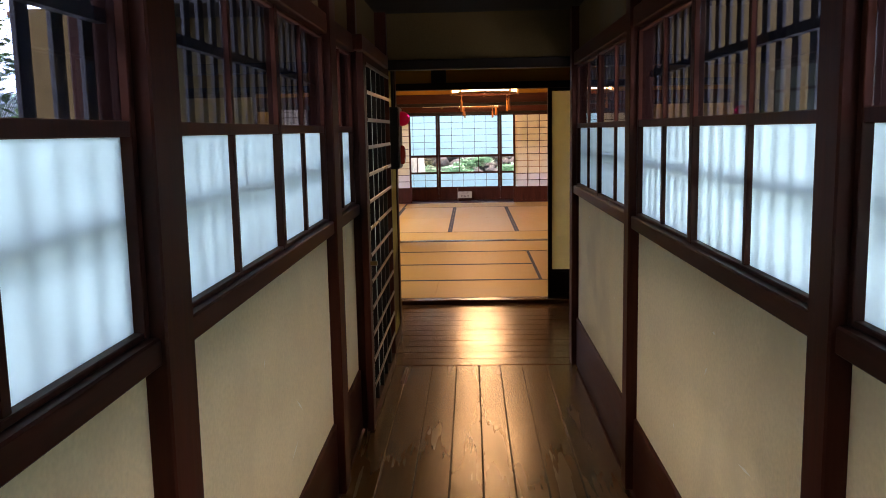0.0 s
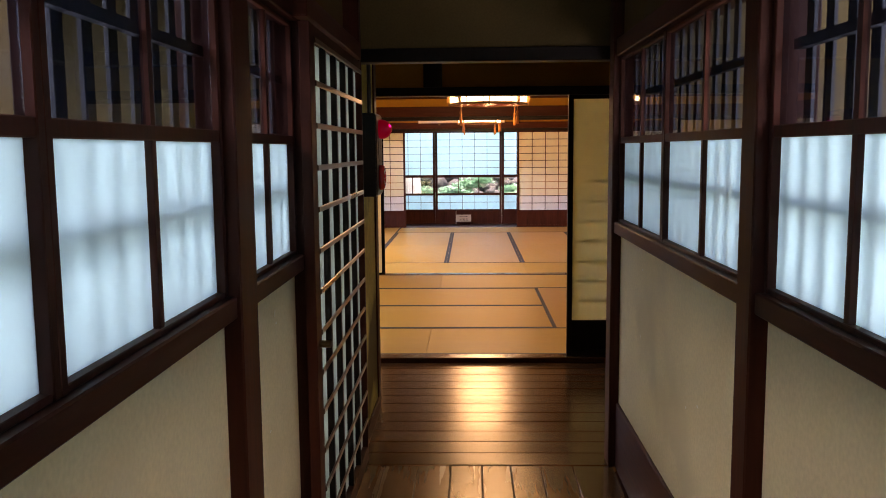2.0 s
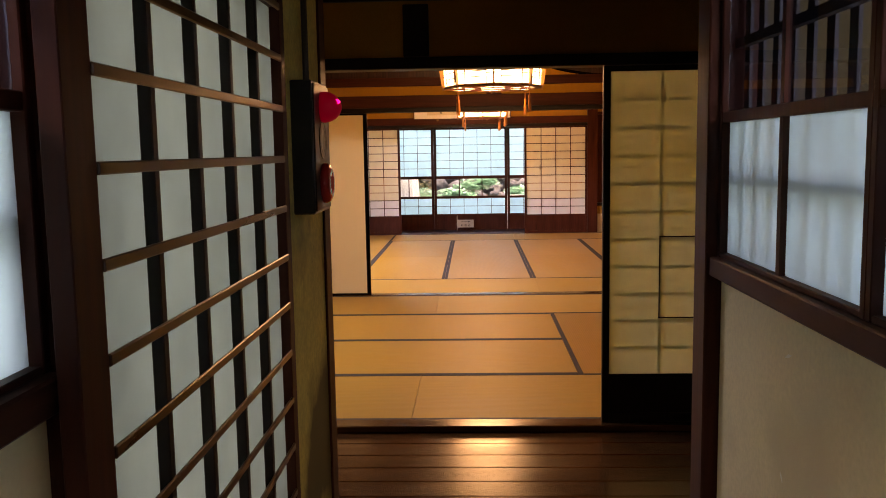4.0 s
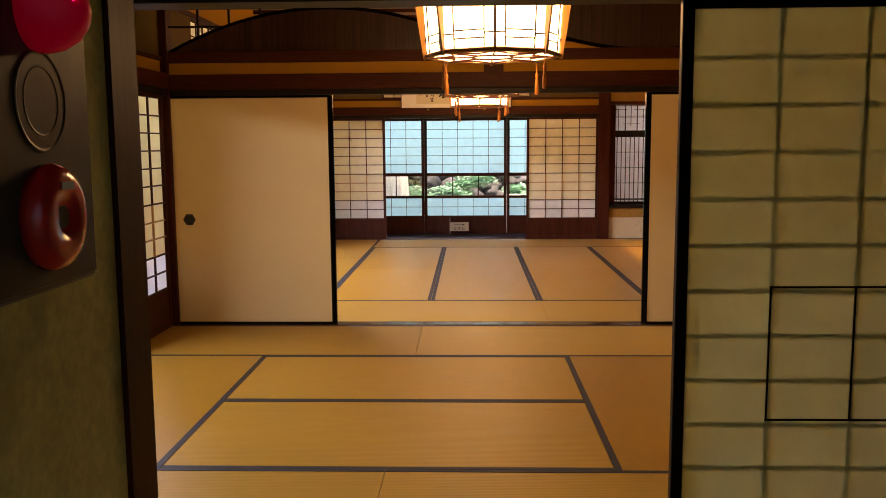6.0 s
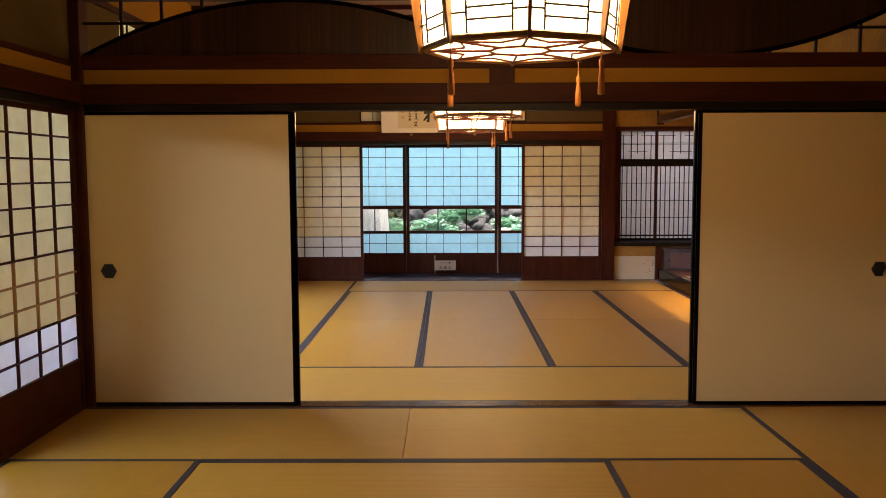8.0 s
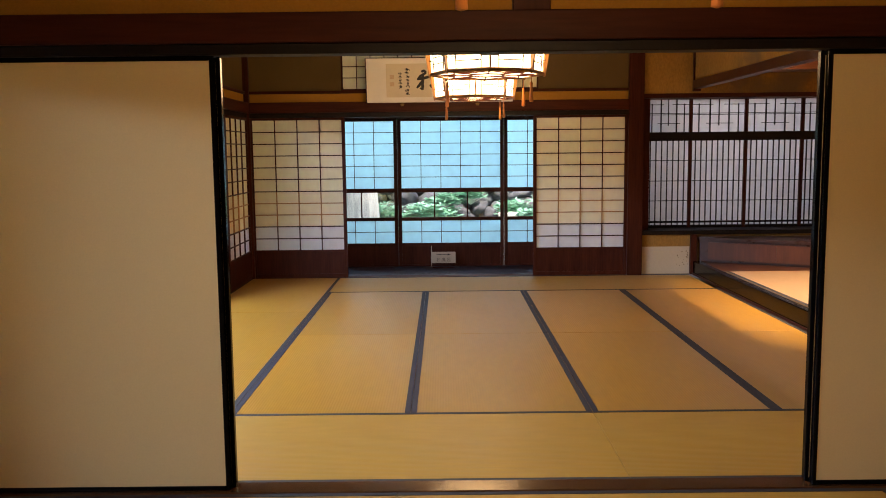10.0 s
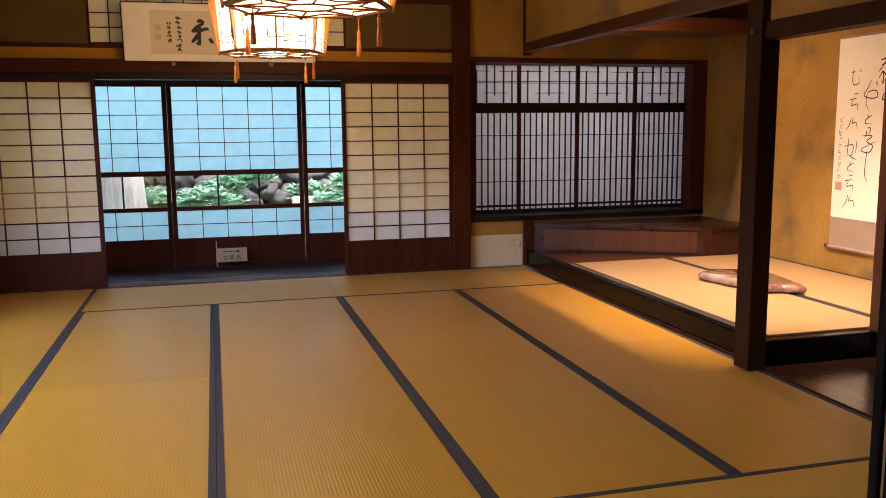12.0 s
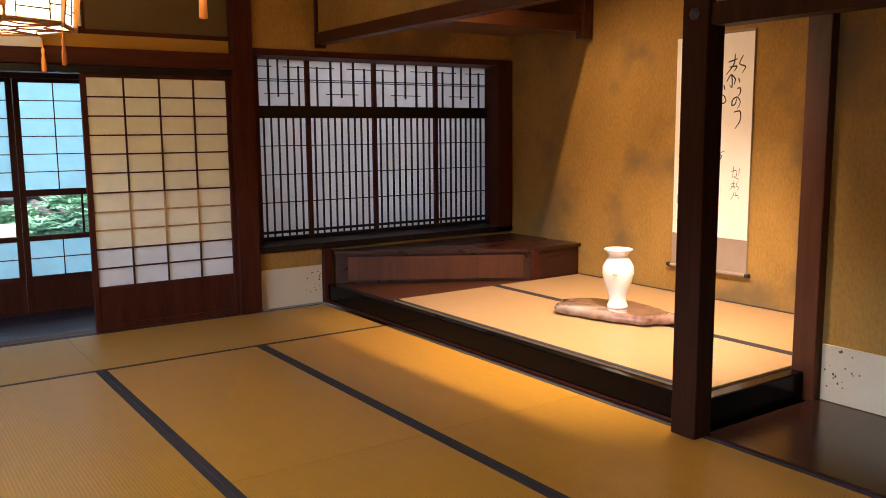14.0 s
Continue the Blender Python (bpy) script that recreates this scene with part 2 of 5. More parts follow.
# cool daylight is put into the colour of PAPER_OUT and, bluer, PAPER_WEST
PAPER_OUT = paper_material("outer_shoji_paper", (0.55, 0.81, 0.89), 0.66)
PAPER_DIMMED = paper_material("dimmed_high_window_paper", (0.50, 0.40, 0.24), 0.3)
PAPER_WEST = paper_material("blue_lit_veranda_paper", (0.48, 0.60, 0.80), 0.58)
PAPER_AGED = paper_material("aged_door_paper", (0.84, 0.89, 0.66), 0.56, streak=(0.88, 0.88, 0.66))
# wooden bars made translucent to imitate light bleeding around them
BLEED_BAR = paper_material("light_bleeding_bars", (0.66, 0.74, 0.68), 0.42)
PAPER_GREY = paper_material("grey_window_paper", (0.74, 0.73, 0.74), 0.5)
SLATWOOD = material("weathered_slat", (0.07, 0.066, 0.066), 0.8, vary=0.4, scale=1.5, stretch=UP, fine=8)
PAPER_LATTICE = paper_material("lattice_door_paper", (0.46, 0.55, 0.51), 0.45)
FROSTED = paper_material("frosted_pane", (0.62, 0.83, 0.88), 0.60, gloss=0.06)
GLASS = glass_material("window_glass", (0.96, 0.98, 0.97))
SMOKED = glass_material("old_glass", (0.42, 0.50, 0.60), 0.2)
GLOW = glow_material("lantern_paper", (1.0, 0.745, 0.40), LANTERN)
GLOW_LOW = glow_material("lantern_bottom_paper", (1.0, 0.72, 0.38), LANTERN * 0.55)
LANTERN_WOOD = material("lantern_wood", (0.34, 0.16, 0.05), 0.45, vary=0.3, scale=2, stretch=UP, fine=9)
TASSEL = material("orange_silk", (0.62, 0.22, 0.05), 0.6, vary=0.2, scale=40, stretch=(1, 1, 0.1), fine=300)
PORCELAIN = material("white_porcelain", (0.82, 0.79, 0.72), 0.12, vary=0.03, bump=0.01, coat=0.5)
# the grey blotches imitate pale highlights on the polish
SLABWOOD = material("burl_wood", (0.22, 0.115, 0.085), 0.15, vary=0.7, scale=9, fine=30, bump=0.35, coat=0.8, stain=(0.40, 0.33, 0.28), stain_at=0.5)
SCROLL_PAPER = material("scroll_paper", (0.80, 0.76, 0.66), 0.85, vary=0.05, scale=4, fine=90, bump=0.03)
SCROLL_CLOTH = material("scroll_mount", (0.30, 0.22, 0.16), 0.85, vary=0.12, scale=8, fine=220, bump=0.1)
CREAM = material("calligraphy_paper", (0.66, 0.58, 0.40), 0.8, vary=0.08, scale=5, fine=90, bump=0.03)
INK = material("ink", (0.012, 0.011, 0.011), 0.6, vary=0.2)
SEAL_FADED = material("faded_seal", (0.58, 0.42, 0.26), 0.7, vary=0.2, scale=40)
SEAL_PALE = material("pale_red_seal", (0.62, 0.30, 0.20), 0.7, vary=0.3, scale=40)
SIGN = material("white_sign_board", (0.40, 0.34, 0.26), 0.6, vary=0.06)
ALARM_BLACK = material("black_metal_box", (0.012, 0.012, 0.013), 0.35, vary=0.2)
ALARM_FACE = material("dark_grey_plate", (0.030, 0.026, 0.018), 0.42, vary=0.15, spec=0.3)
ALARM_RED = material("red_plastic", (0.72, 0.03, 0.02), 0.2, vary=0.1, bump=0.02, coat=0.4)
RED_LAMP = glow_material("red_lamp", (0.60, 0.004, 0.035), 0.02)
RED_CORE = glow_material("red_lamp_core", (1.0, 0.02, 0.30), 0.5)
ROCK = material("mossy_rock", (0.13, 0.14, 0.155), 0.85, vary=0.5, scale=4, fine=30, bump=0.6, stain=(0.09, 0.11, 0.05), stain_at=0.55)
SOIL = material("garden_soil", (0.19, 0.28, 0.29), 0.95, vary=0.4, scale=1.2, fine=25, bump=0.5, stain=(0.08, 0.13, 0.08), stain_at=0.5)
BARK = material("pale_bark", (0.70, 0.66, 0.60), 0.9, vary=0.45, scale=2.2, stretch=(6, 6, 0.5), fine=14, bump=0.8)
LEAF = material("shrub_leaf", (0.07, 0.17, 0.05), 0.4, vary=0.5, scale=3, fine=20, bump=0)
LEAF2 = material("pale_shrub_leaf", (0.26, 0.58, 0.42), 0.45, vary=0.4, scale=3, fine=20, bump=0)
BRASS = material("old_brass", (0.25, 0.17, 0.07), 0.35, metal=1.0, vary=0.3)


# ---- building helpers ----
def box(bm, x0, x1, y0, y1, z0, z1, bevel=0.0):
    v = bmesh.ops.create_cube(bm, size=1.0, matrix=Matrix.Translation(((x0 + x1) / 2, (y0 + y1) / 2, (z0 + z1) / 2)) @ Matrix.Diagonal((abs(x1 - x0), abs(y1 - y0), abs(z1 - z0), 1)))["verts"]
    if bevel:
        edges = list({e for w in v for e in w.link_edges})
        bmesh.ops.bevel(bm, geom=edges, offset=bevel, segments=1, affect="EDGES", profile=0.5)
    return bm


def mesh_of(name, bm, mat, smooth=False):
    me = bpy.data.meshes.new(name)
    bm.to_mesh(me)
    bm.free()
    me.materials.append(mat)
    if smooth:
        me.polygons.foreach_set("use_smooth", [True] * len(me.polygons))
    return me


def part(name, bm, mat, parent=None, label="", m=None, smooth=False):
    me = bm if isinstance(bm, bpy.types.Mesh) else mesh_of(name, bm, mat, smooth)
    ob = new(name, me)
    ob.parent = parent
    if m is not None:
        ob.matrix_local = m
    if label:
        tagged(ob, label)
    return ob


def block(name, x0, x1, y0, y1, z0, z1, mat, parent=None, label="", bevel=0.003, category="", kind="", group=""):
    ob = part(name, box(bmesh.new(), x0, x1, y0, y1, z0, z1, bevel), mat, parent)
    return tagged(ob, label, category, group, kind)


def thing(name, m, label, category, group="", kind=""):
    ob = new(name)
    ob.empty_display_size = 0.1
    ob.matrix_world = m
    return tagged(ob, label, category, group, kind)


def setting(name, label, category):
    return tagged(new(name), label, category, kind="structure")


def rod(bm, a, b, r, n=8, r2=None):
    a, b = Vector(a), Vector(b)
    d = b - a
    bmesh.ops.create_cone(bm, cap_ends=True, segments=n, radius1=r, radius2=r if r2 is None else r2, depth=d.length, matrix=Matrix.Translation((a + b) / 2) @ d.to_track_quat("Z", "Y").to_matrix().to_4x4())
    return bm


def lathe(profile, n=32):
    bm = bmesh.new()
    rings = [[bm.verts.new((r * math.cos(2 * math.pi * k / n), r * math.sin(2 * math.pi * k / n), z)) for k in range(n)] for r, z in profile]
    for a, b in zip(rings, rings[1:]):
        for k in range(n):
            bm.faces.new((a[k], a[(k + 1) % n], b[(k + 1) % n], b[k]))
    bm.faces.new(rings[0][::-1])
    bm.faces.new(rings[-1])
    return bm


def prism(points, z0, z1):
    """A slab with a flat outline."""
    bm = bmesh.new()
    lo, hi = [bm.verts.new((x, y, z0)) for x, y in points], [bm.verts.new((x, y, z1)) for x, y in points]
    bm.faces.new(lo[::-1])
    bm.faces.new(hi)
    for k in range(len(points)):
        j = (k + 1) % len(points)
        bm.faces.new((lo[k], lo[j], hi[j], hi[k]))
    return bm


def sash(name, m, w, h, zones, label, category, group="", stile=0.035, rail=0.035, depth=0.03, bar=0.008, paper=PAPER, wood=WOOD, glass=GLASS, accent=-1, kind="", lean=1.0, pale=PALEWOOD):
    """A sliding panel. Local x runs along it, z up, and its lattice faces -y, as deep as lean says. zones: (z0, z1, what, columns, rows)."""
    top = thing(name, m, label, category, group, kind)
    up = mesh_of("stile", box(bmesh.new(), 0, stile, -depth / 2, depth / 2, 0, h, 0.002), wood)
    part("stile", up, None, top)
    part("stile", up, None, top, m=Matrix.Translation((w - stile, 0, 0)))
    levels = [(0.0, zones[0][0])] + [(a[1], b[0]) for a, b in zip(zones, zones[1:])] + [(zones[-1][1], h)]
    for z0, z1 in levels:
        if z1 - z0 > 0.004:
            part("rail", box(bmesh.new(), stile, w - stile, -depth / 2 + 0.002, depth / 2 - 0.002, z0, z1, 0.002), wood, top)
    for number, (z0, z1, what, cols, rows) in enumerate(zones):
        bars = pale if number == accent else wood
        x0, x1 = stile, w - stile
        if what == "wood":
            part("panel", box(bmesh.new(), x0, x1, -0.005, 0.005, z0, z1), wood, top, "dark wooden lower panel")
            continue
        if what in ("grid", "frosted", "slats"):
            sheet = FROSTED if what == "frosted" else PAPER_WHITE if accent == 2 and number == 1 else paper
            part("paper" if what != "frosted" else "frosted_pane", box(bmesh.new(), x0, x1, bar * 0.6, bar * 0.6 + 0.002, z0, z1), sheet, top, "translucent white paper" if what != "frosted" else "frosted white glass pane")
        else:
            pane = part("pane", box(bmesh.new(), x0, x1, 0.0, 0.003, z0, z1), glass, top, "clear glass pane")
            pane.visible_shadow = False
        b = bar if what in ("grid", "slats") else bar * 2.2
        if cols > 1:
            me = mesh_of("bar", box(bmesh.new(), -b / 2, b / 2, -bar * 0.9 * lean, bar * 0.6 - 0.0005, z0, z1), bars)
            for k in range(1, cols):
                part("bar", me, None, top, m=Matrix.Translation((x0 + (x1 - x0) * k / cols, 0, 0)))
        if rows > 1:
            me = mesh_of("bar", box(bmesh.new(), x0, x1, -bar * 0.8 * lean, bar * 0.6 - 0.001, -b / 2, b / 2), bars)
            for k in range(1, rows):
                part("bar", me, None, top, m=Matrix.Translation((0, 0, z0 + (z1 - z0) * k / rows)))
    return top


# ---- floors, walls and ceilings ----
ST = dict(kind="structure")
CX0, CX1 = -0.21, 0.955          # corridor faces
RX0, RX1 = -1.90, 2.87           # room sides
YH, YF, YB = 7.16, 10.98, 16.78  # hall wall, fusuma line, back shoji line
OY, OX = 18.0, -2.90             # outer windows
CEIL = 2.75


def wall(name, x0, x1, y0, y1, z0, z1, mat, label, cat="wall"):
    return block(name, x0, x1, y0, y1, z0, z1, mat, label=label, bevel=0, category=cat, **ST)


def beam(name, x0, x1, y0, y1, z0, z1, mat, label="dark wooden beam along the wall", cat="beam"):
    return block(name, x0, x1, y0, y1, z0, z1, mat, label=label, bevel=0.004, category=cat, **ST)


# corridor walls, with window openings
corr = {"left": [(-2.3, -0.35), (-0.23, 1.52), (1.66, 3.36), (3.50, 5.22)], "right": [(-2.3, -0.35), (-0.23, 1.55), (1.645, 3.39), (3.485, 5.22)]}
for side, xf, s in (("left", CX0, -1), ("right", CX1, 1)):
    for k, (y0, y1) in enumerate(corr[side]):
        if side == "left" and k == 3:
            y1 = 4.12
        a, b = sorted((xf + s * 0.02, xf + s * 0.10))
        wall("wall_corridor_" + side, a, b, y0, y1, 0.27, 1.03, CORR_PLASTER, "pale plaster panel below the corridor windows")
        wall("wall_corridor_upper_" + side, a, b, y0, y1, 1.86, 2.30, PLASTER_DULL, "plaster panel above the corridor windows, shaded in colour")
        a, b = sorted((xf + s * 0.008, xf + s * 0.10))
        beam("baseboard", a, b, y0, y1, -0.03, 0.27, WOOD_Y, "wide dark wooden baseboard", "baseboard")
        a, b = sorted((xf - s * 0.012, xf + s * 0.11))
        beam("trim_sill", a, b, y0, y1, 1.03, 1.08, WOOD_Y, "dark wooden sill rail under the corridor windows", "rail")
        beam("trim_lintel", a, b, y0, y1, 1.785, 1.86, WOOD_Y, "dark wooden lintel over the corridor windows", "lintel")
    for y0, y1 in [(-0.35, -0.23)] + ([(1.55, 1.645), (3.39, 3.485), (5.22, 5.33)] if s > 0 else [(1.52, 1.66), (3.36, 3.50)]):
        a, b = sorted((xf - s * 0.022, xf + s * 0.11))
        beam("trim_post", a, b, y0, y1, -0.03, 2.30, WOOD, "dark reddish wooden post of the corridor", "post")
# pale flecks: scratches in the plaster, and glints of its sheen as colour
rng = random.Random(12)
for k in range(26):
    right = k % 2 == 0
    y, z, ln = rng.uniform(0.2, 4.9 if right else 3.9), rng.uniform(0.35, 0.95), rng.choice((0.008, 0.012, 0.02, 0.05))
    if any(abs(y - post) < 0.14 for post in (1.59, 3.43)):
        continue
    mark = part("wall_scuff_glint", prism([(-ln, -0.002), (0, -0.004), (ln, 0.0), (0, 0.004)], 0, 0.0006), SCUFF_GLINT, m=pose(CX1 + 0.0196 if right else CX0 - 0.0196, y, z, 90, rng.uniform(-60, 60), -90 if right else 90))
    tagged(mark, "small pale scratch and painted glint on the corridor plaster", "scuff", kind="structure")
# left side past the windows: lattice door and alarm wall
beam("trim_post", -0.32, CX0 + 0.018, 4.12, 4.18, -0.03, 2.30, WOOD, "dark reddish wooden door post", "post")
beam("trim_post", -0.33, -0.165, 5.292, 5.37, -0.03, 2.30, WOOD, "dark reddish wooden door post", "post")
beam("trim_lintel", -0.31, -0.155, 4.05, 5.292, 1.79, 1.86, WOOD_Y, "dark wooden lintel over the lattice door", "lintel")
wall("wall_lattice_upper", -0.31, CX0 - 0.02, 4.18, 5.27, 1.86, 2.30, PLASTER_DULL, "plaster over the lattice door, shaded in colour")
wall("wall_alarm", -0.36, -0.19, 5.37, 6.0, 0.0, 2.30, ALARM_PLASTER, "stained ochre plaster wall beside the room entrance")
beam("trim_post", -0.33, -0.182, 6.0, 6.11, -0.03, 2.30, WOOD, "dark wooden corner post at the room entrance", "post")
beam("baseboard", -0.36, -0.18, 5.37, 6.0, -0.03, 0.06, WOOD_Y, "narrow wooden baseboard", "baseboard")
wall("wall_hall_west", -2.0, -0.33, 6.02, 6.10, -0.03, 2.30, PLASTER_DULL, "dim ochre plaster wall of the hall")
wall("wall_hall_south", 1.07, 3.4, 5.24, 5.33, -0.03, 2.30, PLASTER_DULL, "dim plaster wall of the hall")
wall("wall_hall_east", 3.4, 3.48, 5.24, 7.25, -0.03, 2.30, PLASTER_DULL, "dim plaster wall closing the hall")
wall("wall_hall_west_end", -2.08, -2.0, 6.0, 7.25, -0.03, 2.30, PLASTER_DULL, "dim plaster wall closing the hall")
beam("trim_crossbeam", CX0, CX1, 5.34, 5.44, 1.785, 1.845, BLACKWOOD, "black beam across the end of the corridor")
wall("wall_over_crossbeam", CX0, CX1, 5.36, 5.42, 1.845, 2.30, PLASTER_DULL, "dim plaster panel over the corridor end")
# unseen end wall, added to close off the corridor
wall("wall_south", -0.6, 1.3, -2.40, -2.32, -0.03, 2.30, CORR_PLASTER, "plain unseen plaster wall added to close the corridor")
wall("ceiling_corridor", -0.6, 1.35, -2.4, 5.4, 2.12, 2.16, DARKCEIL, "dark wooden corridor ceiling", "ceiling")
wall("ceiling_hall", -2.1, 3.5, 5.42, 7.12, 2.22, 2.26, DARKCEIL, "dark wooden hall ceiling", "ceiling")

# wall between hall and first room
beam("trim_head", RX0, RX1, 7.11, 7.23, 1.745, 1.80, BLACKWOOD, "black grooved head rail over the sliding doors", "head rail")
wall("wall_hall_head", RX0 - 0.1, RX1 + 0.3, 7.13, 7.21, 1.80, 2.06, OCHRE_BAND, "ochre plaster over the sliding doors")
beam("trim_nageshi", RX0, RX1, 7.10, 7.24, 2.06, 2.16, BLACKWOOD)
wall("wall_hall_top", RX0 - 0.1, RX1 + 0.3, 7.13, 7.21, 2.16, CEIL, PLASTER_DULL, "ochre plaster over the hall")
block("trim_bracket", 0.02, 0.14, 7.09, 7.13, 1.80, 2.04, BLACKWOOD, label="short black strut over the doorway", category="strut", **ST)
beam("trim_sill", RX0, RX1, 7.10, 7.215, -0.03, 0.004, FLOORWOOD_X, "worn wooden door sill with grooves", "sill")

# first room and second room: outer walls
wall("wall_east", RX1 + 0.06, RX1 + 0.16, 7.2, YF + 0.1, 0, CEIL, PLASTER, "ochre plaster wall of the first room")
wall("wall_east_low", 3.70, 3.80, YF + 0.1, 13.11, -0.02, CEIL, PLASTER, "ochre plaster wall at the back of the side alcove")
wall("wall_alcove_south", 2.9, 3.88, YF, YF + 0.1, 0, CEIL, PLASTER, "ochre plaster end of the side alcove")
wall("wall_alcove_back", 4.76, 4.86, 13.13, 17.4, 0, CEIL, PLASTER, "ochre plaster back wall of the display alcove")
wall("wall_alcove_side", 3.76, 4.76, 13.13, 13.23, 0, CEIL, PLASTER, "ochre plaster side of the display alcove")
wall("wall_window_low", 2.33, 2.86, YB, YB + 0.1, 0.30, 0.43, PLASTER, "ochre plaster strip below the lattice window")
wall("wall_window_back", 2.93, 4.76, YB + 0.012, YB + 0.1, 0.30, 0.43, PLASTER, "plaster strip behind the corner cabinet")
wall("wall_window_base", 2.33, 4.76, YB + 0.012, YB + 0.1, 0, 0.30, PLASTER, "plaster below the lattice window")
wall("wall_window_head", 2.33, 4.76, YB, YB + 0.1, 1.93, CEIL, PLASTER, "ochre plaster over the lattice window")
wall("dado", 2.335, 2.855, YB - 0.004, YB + 0.01, 0.005, 0.30, DADO, "torn white paper dado at the foot of the wall", "dado")
wall("dado", 3.688, 3.699, 11.1, 13.10, 0.015, 0.29, DADO, "torn white paper dado at the foot of the wall", "dado")
rng = random.Random(8)
for k in range(16):
    r = rng.uniform(0.003, 0.007)
    for m in (pose(2.70 + 0.14 * rng.random() ** 0.5, YB - 0.0042, rng.uniform(0.08, 0.285), 90, 0, 0), pose(3.6878, 13.09 - 0.2 * rng.random() ** 2, rng.uniform(0.08, 0.275), 90, 0, -90)):
        edge_ = [(r * rng.uniform(0.5, 1.3) * math.cos(a * 0.9), r * rng.uniform(0.6, 1.6) * math.sin(a * 0.9)) for a in range(7)]
        tear = part("dado_tear", prism(edge_, 0.0, 0.0006), PLASTER_DULL, m=m)
        tagged(tear, "small dark tear in the paper dado", "dado", kind="structure")
# back wall over the shoji
beam("trim_head", RX0, 2.17, YB - 0.05, YB + 0.10, 1.715, 1.765, BLACKWOOD, "dark grooved head rail over the shoji", "head rail")
beam("trim_nageshi", RX0, 2.17, YB - 0.075, YB + 0.07, 1.765, 1.875, WOOD_X, "dark wooden tie beam with metal nail covers")
wall("wall_north_band", RX0, 2.17, YB - 0.01, YB + 0.07, 1.875, 1.965, OCHRE_BAND, "ochre plaster band over the tie beam")
beam("trim_rail", RX0, 2.17, YB - 0.03, YB + 0.07, 1.965, 1.995, WOOD_X, "thin dark rail")
wall("wall_north_left", RX0, -0.87, YB - 0.005, YB + 0.07, 1.995, 2.38, PLASTER_DULL, "dark ochre plaster panel")
wall("wall_north_right", 1.22, 2.17, YB - 0.005, YB + 0.07, 1.995, 2.38, PLASTER_DULL, "dark ochre plaster panel")
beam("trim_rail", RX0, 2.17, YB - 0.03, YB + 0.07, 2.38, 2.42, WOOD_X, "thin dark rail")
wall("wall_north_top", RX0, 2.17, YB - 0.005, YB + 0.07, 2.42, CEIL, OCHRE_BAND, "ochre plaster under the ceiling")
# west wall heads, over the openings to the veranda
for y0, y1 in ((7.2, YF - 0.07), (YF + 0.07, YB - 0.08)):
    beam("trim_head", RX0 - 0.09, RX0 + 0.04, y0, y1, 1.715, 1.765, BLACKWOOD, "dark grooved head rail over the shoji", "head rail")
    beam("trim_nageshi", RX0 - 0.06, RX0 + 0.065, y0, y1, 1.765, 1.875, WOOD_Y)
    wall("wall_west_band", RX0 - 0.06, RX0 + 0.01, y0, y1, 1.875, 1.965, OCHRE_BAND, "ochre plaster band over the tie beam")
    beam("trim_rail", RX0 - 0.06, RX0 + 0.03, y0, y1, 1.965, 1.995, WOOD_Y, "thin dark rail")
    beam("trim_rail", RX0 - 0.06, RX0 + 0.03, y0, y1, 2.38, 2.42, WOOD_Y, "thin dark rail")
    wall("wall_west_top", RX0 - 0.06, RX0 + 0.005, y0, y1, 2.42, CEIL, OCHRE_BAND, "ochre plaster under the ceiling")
    wall("wall_west_panel", RX0 - 0.06, RX0 + 0.005, y1 - 0.86, y1, 1.995, 2.38, PLASTER_DULL, "dark ochre plaster panel")
    wall("wall_west_panel", RX0 - 0.06, RX0 + 0.005, y0, y0 + 0.6, 1.995, 2.38, PLASTER_DULL, "dark ochre plaster panel")
    beam("trim_sill", RX0 - 0.10, RX0 + 0.01, y0, y1, -0.05, 0.004, WOOD_Y, "worn wooden sill with grooves", "sill")
beam("trim_sill", RX0, 2.17, YB - 0.035, YB + 0.10, -0.05, 0.004, WOOD_X, "worn wooden sill with grooves", "sill")
wall("wall_west_south", RX0 - 0.08, RX0, 7.2, 7.35, 0, 1.72, PLASTER_DULL, "plaster pier beside the hall")

# posts of the rooms
for x, y, mat in ((-1.90, YF, WOOD), (2.90, YF, WOOD), (-1.90, YB, WOOD)):
    beam("trim_post", x - 0.06, x + 0.06, y - 0.06, y + 0.06, 0, CEIL, mat, "dark wooden post at the room corner", "post")
beam("trim_post", 2.17, 2.33, YB - 0.06, YB + 0.10, 0, CEIL, WOOD, "dark wooden post beside the lattice window", "post")
beam("trim_post", 2.86, 2.93, YB - 0.035, YB + 0.08, 0, 0.43, WOOD, "short dark strut under the window sill", "post")
beam("trim_post", 2.85, 2.93, YB - 0.04, YB + 0.06, 1.95, CEIL, WOOD, "short dark strut over the window", "post")
beam("trim_post", 4.60, 4.755, YB - 0.03, YB + 0.10, 0.43, 1.93, WOOD, "wide dark jamb of the lattice window", "post")
beam("trim_sill", 2.33, 4.76, YB - 0.03, YB + 0.42, 0.43, 0.475, BLACKWOOD, "dark window sill", "sill")
beam("trim_head", 2.33, 4.76, YB - 0.02, YB + 0.40, 1.885, 1.93, WOOD_X, "dark window head", "head rail")
wall("wall_window_reveal", 2.33, 2.43, YB + 0.1, YB + 0.42, 0.475, 1.885, WOOD, "dark window reveal")
wall("wall_window_reveal", 4.72, 4.76, YB + 0.1, YB + 0.42, 0.475, 1.885, WOOD, "dark window reveal")

# fusuma line between the rooms
beam("trim_sill", -1.84, 2.84, YF - 0.055, YF + 0.055, -0.02, 0.005, FLOORWOOD_X, "worn wooden sill with grooves between the rooms", "sill")
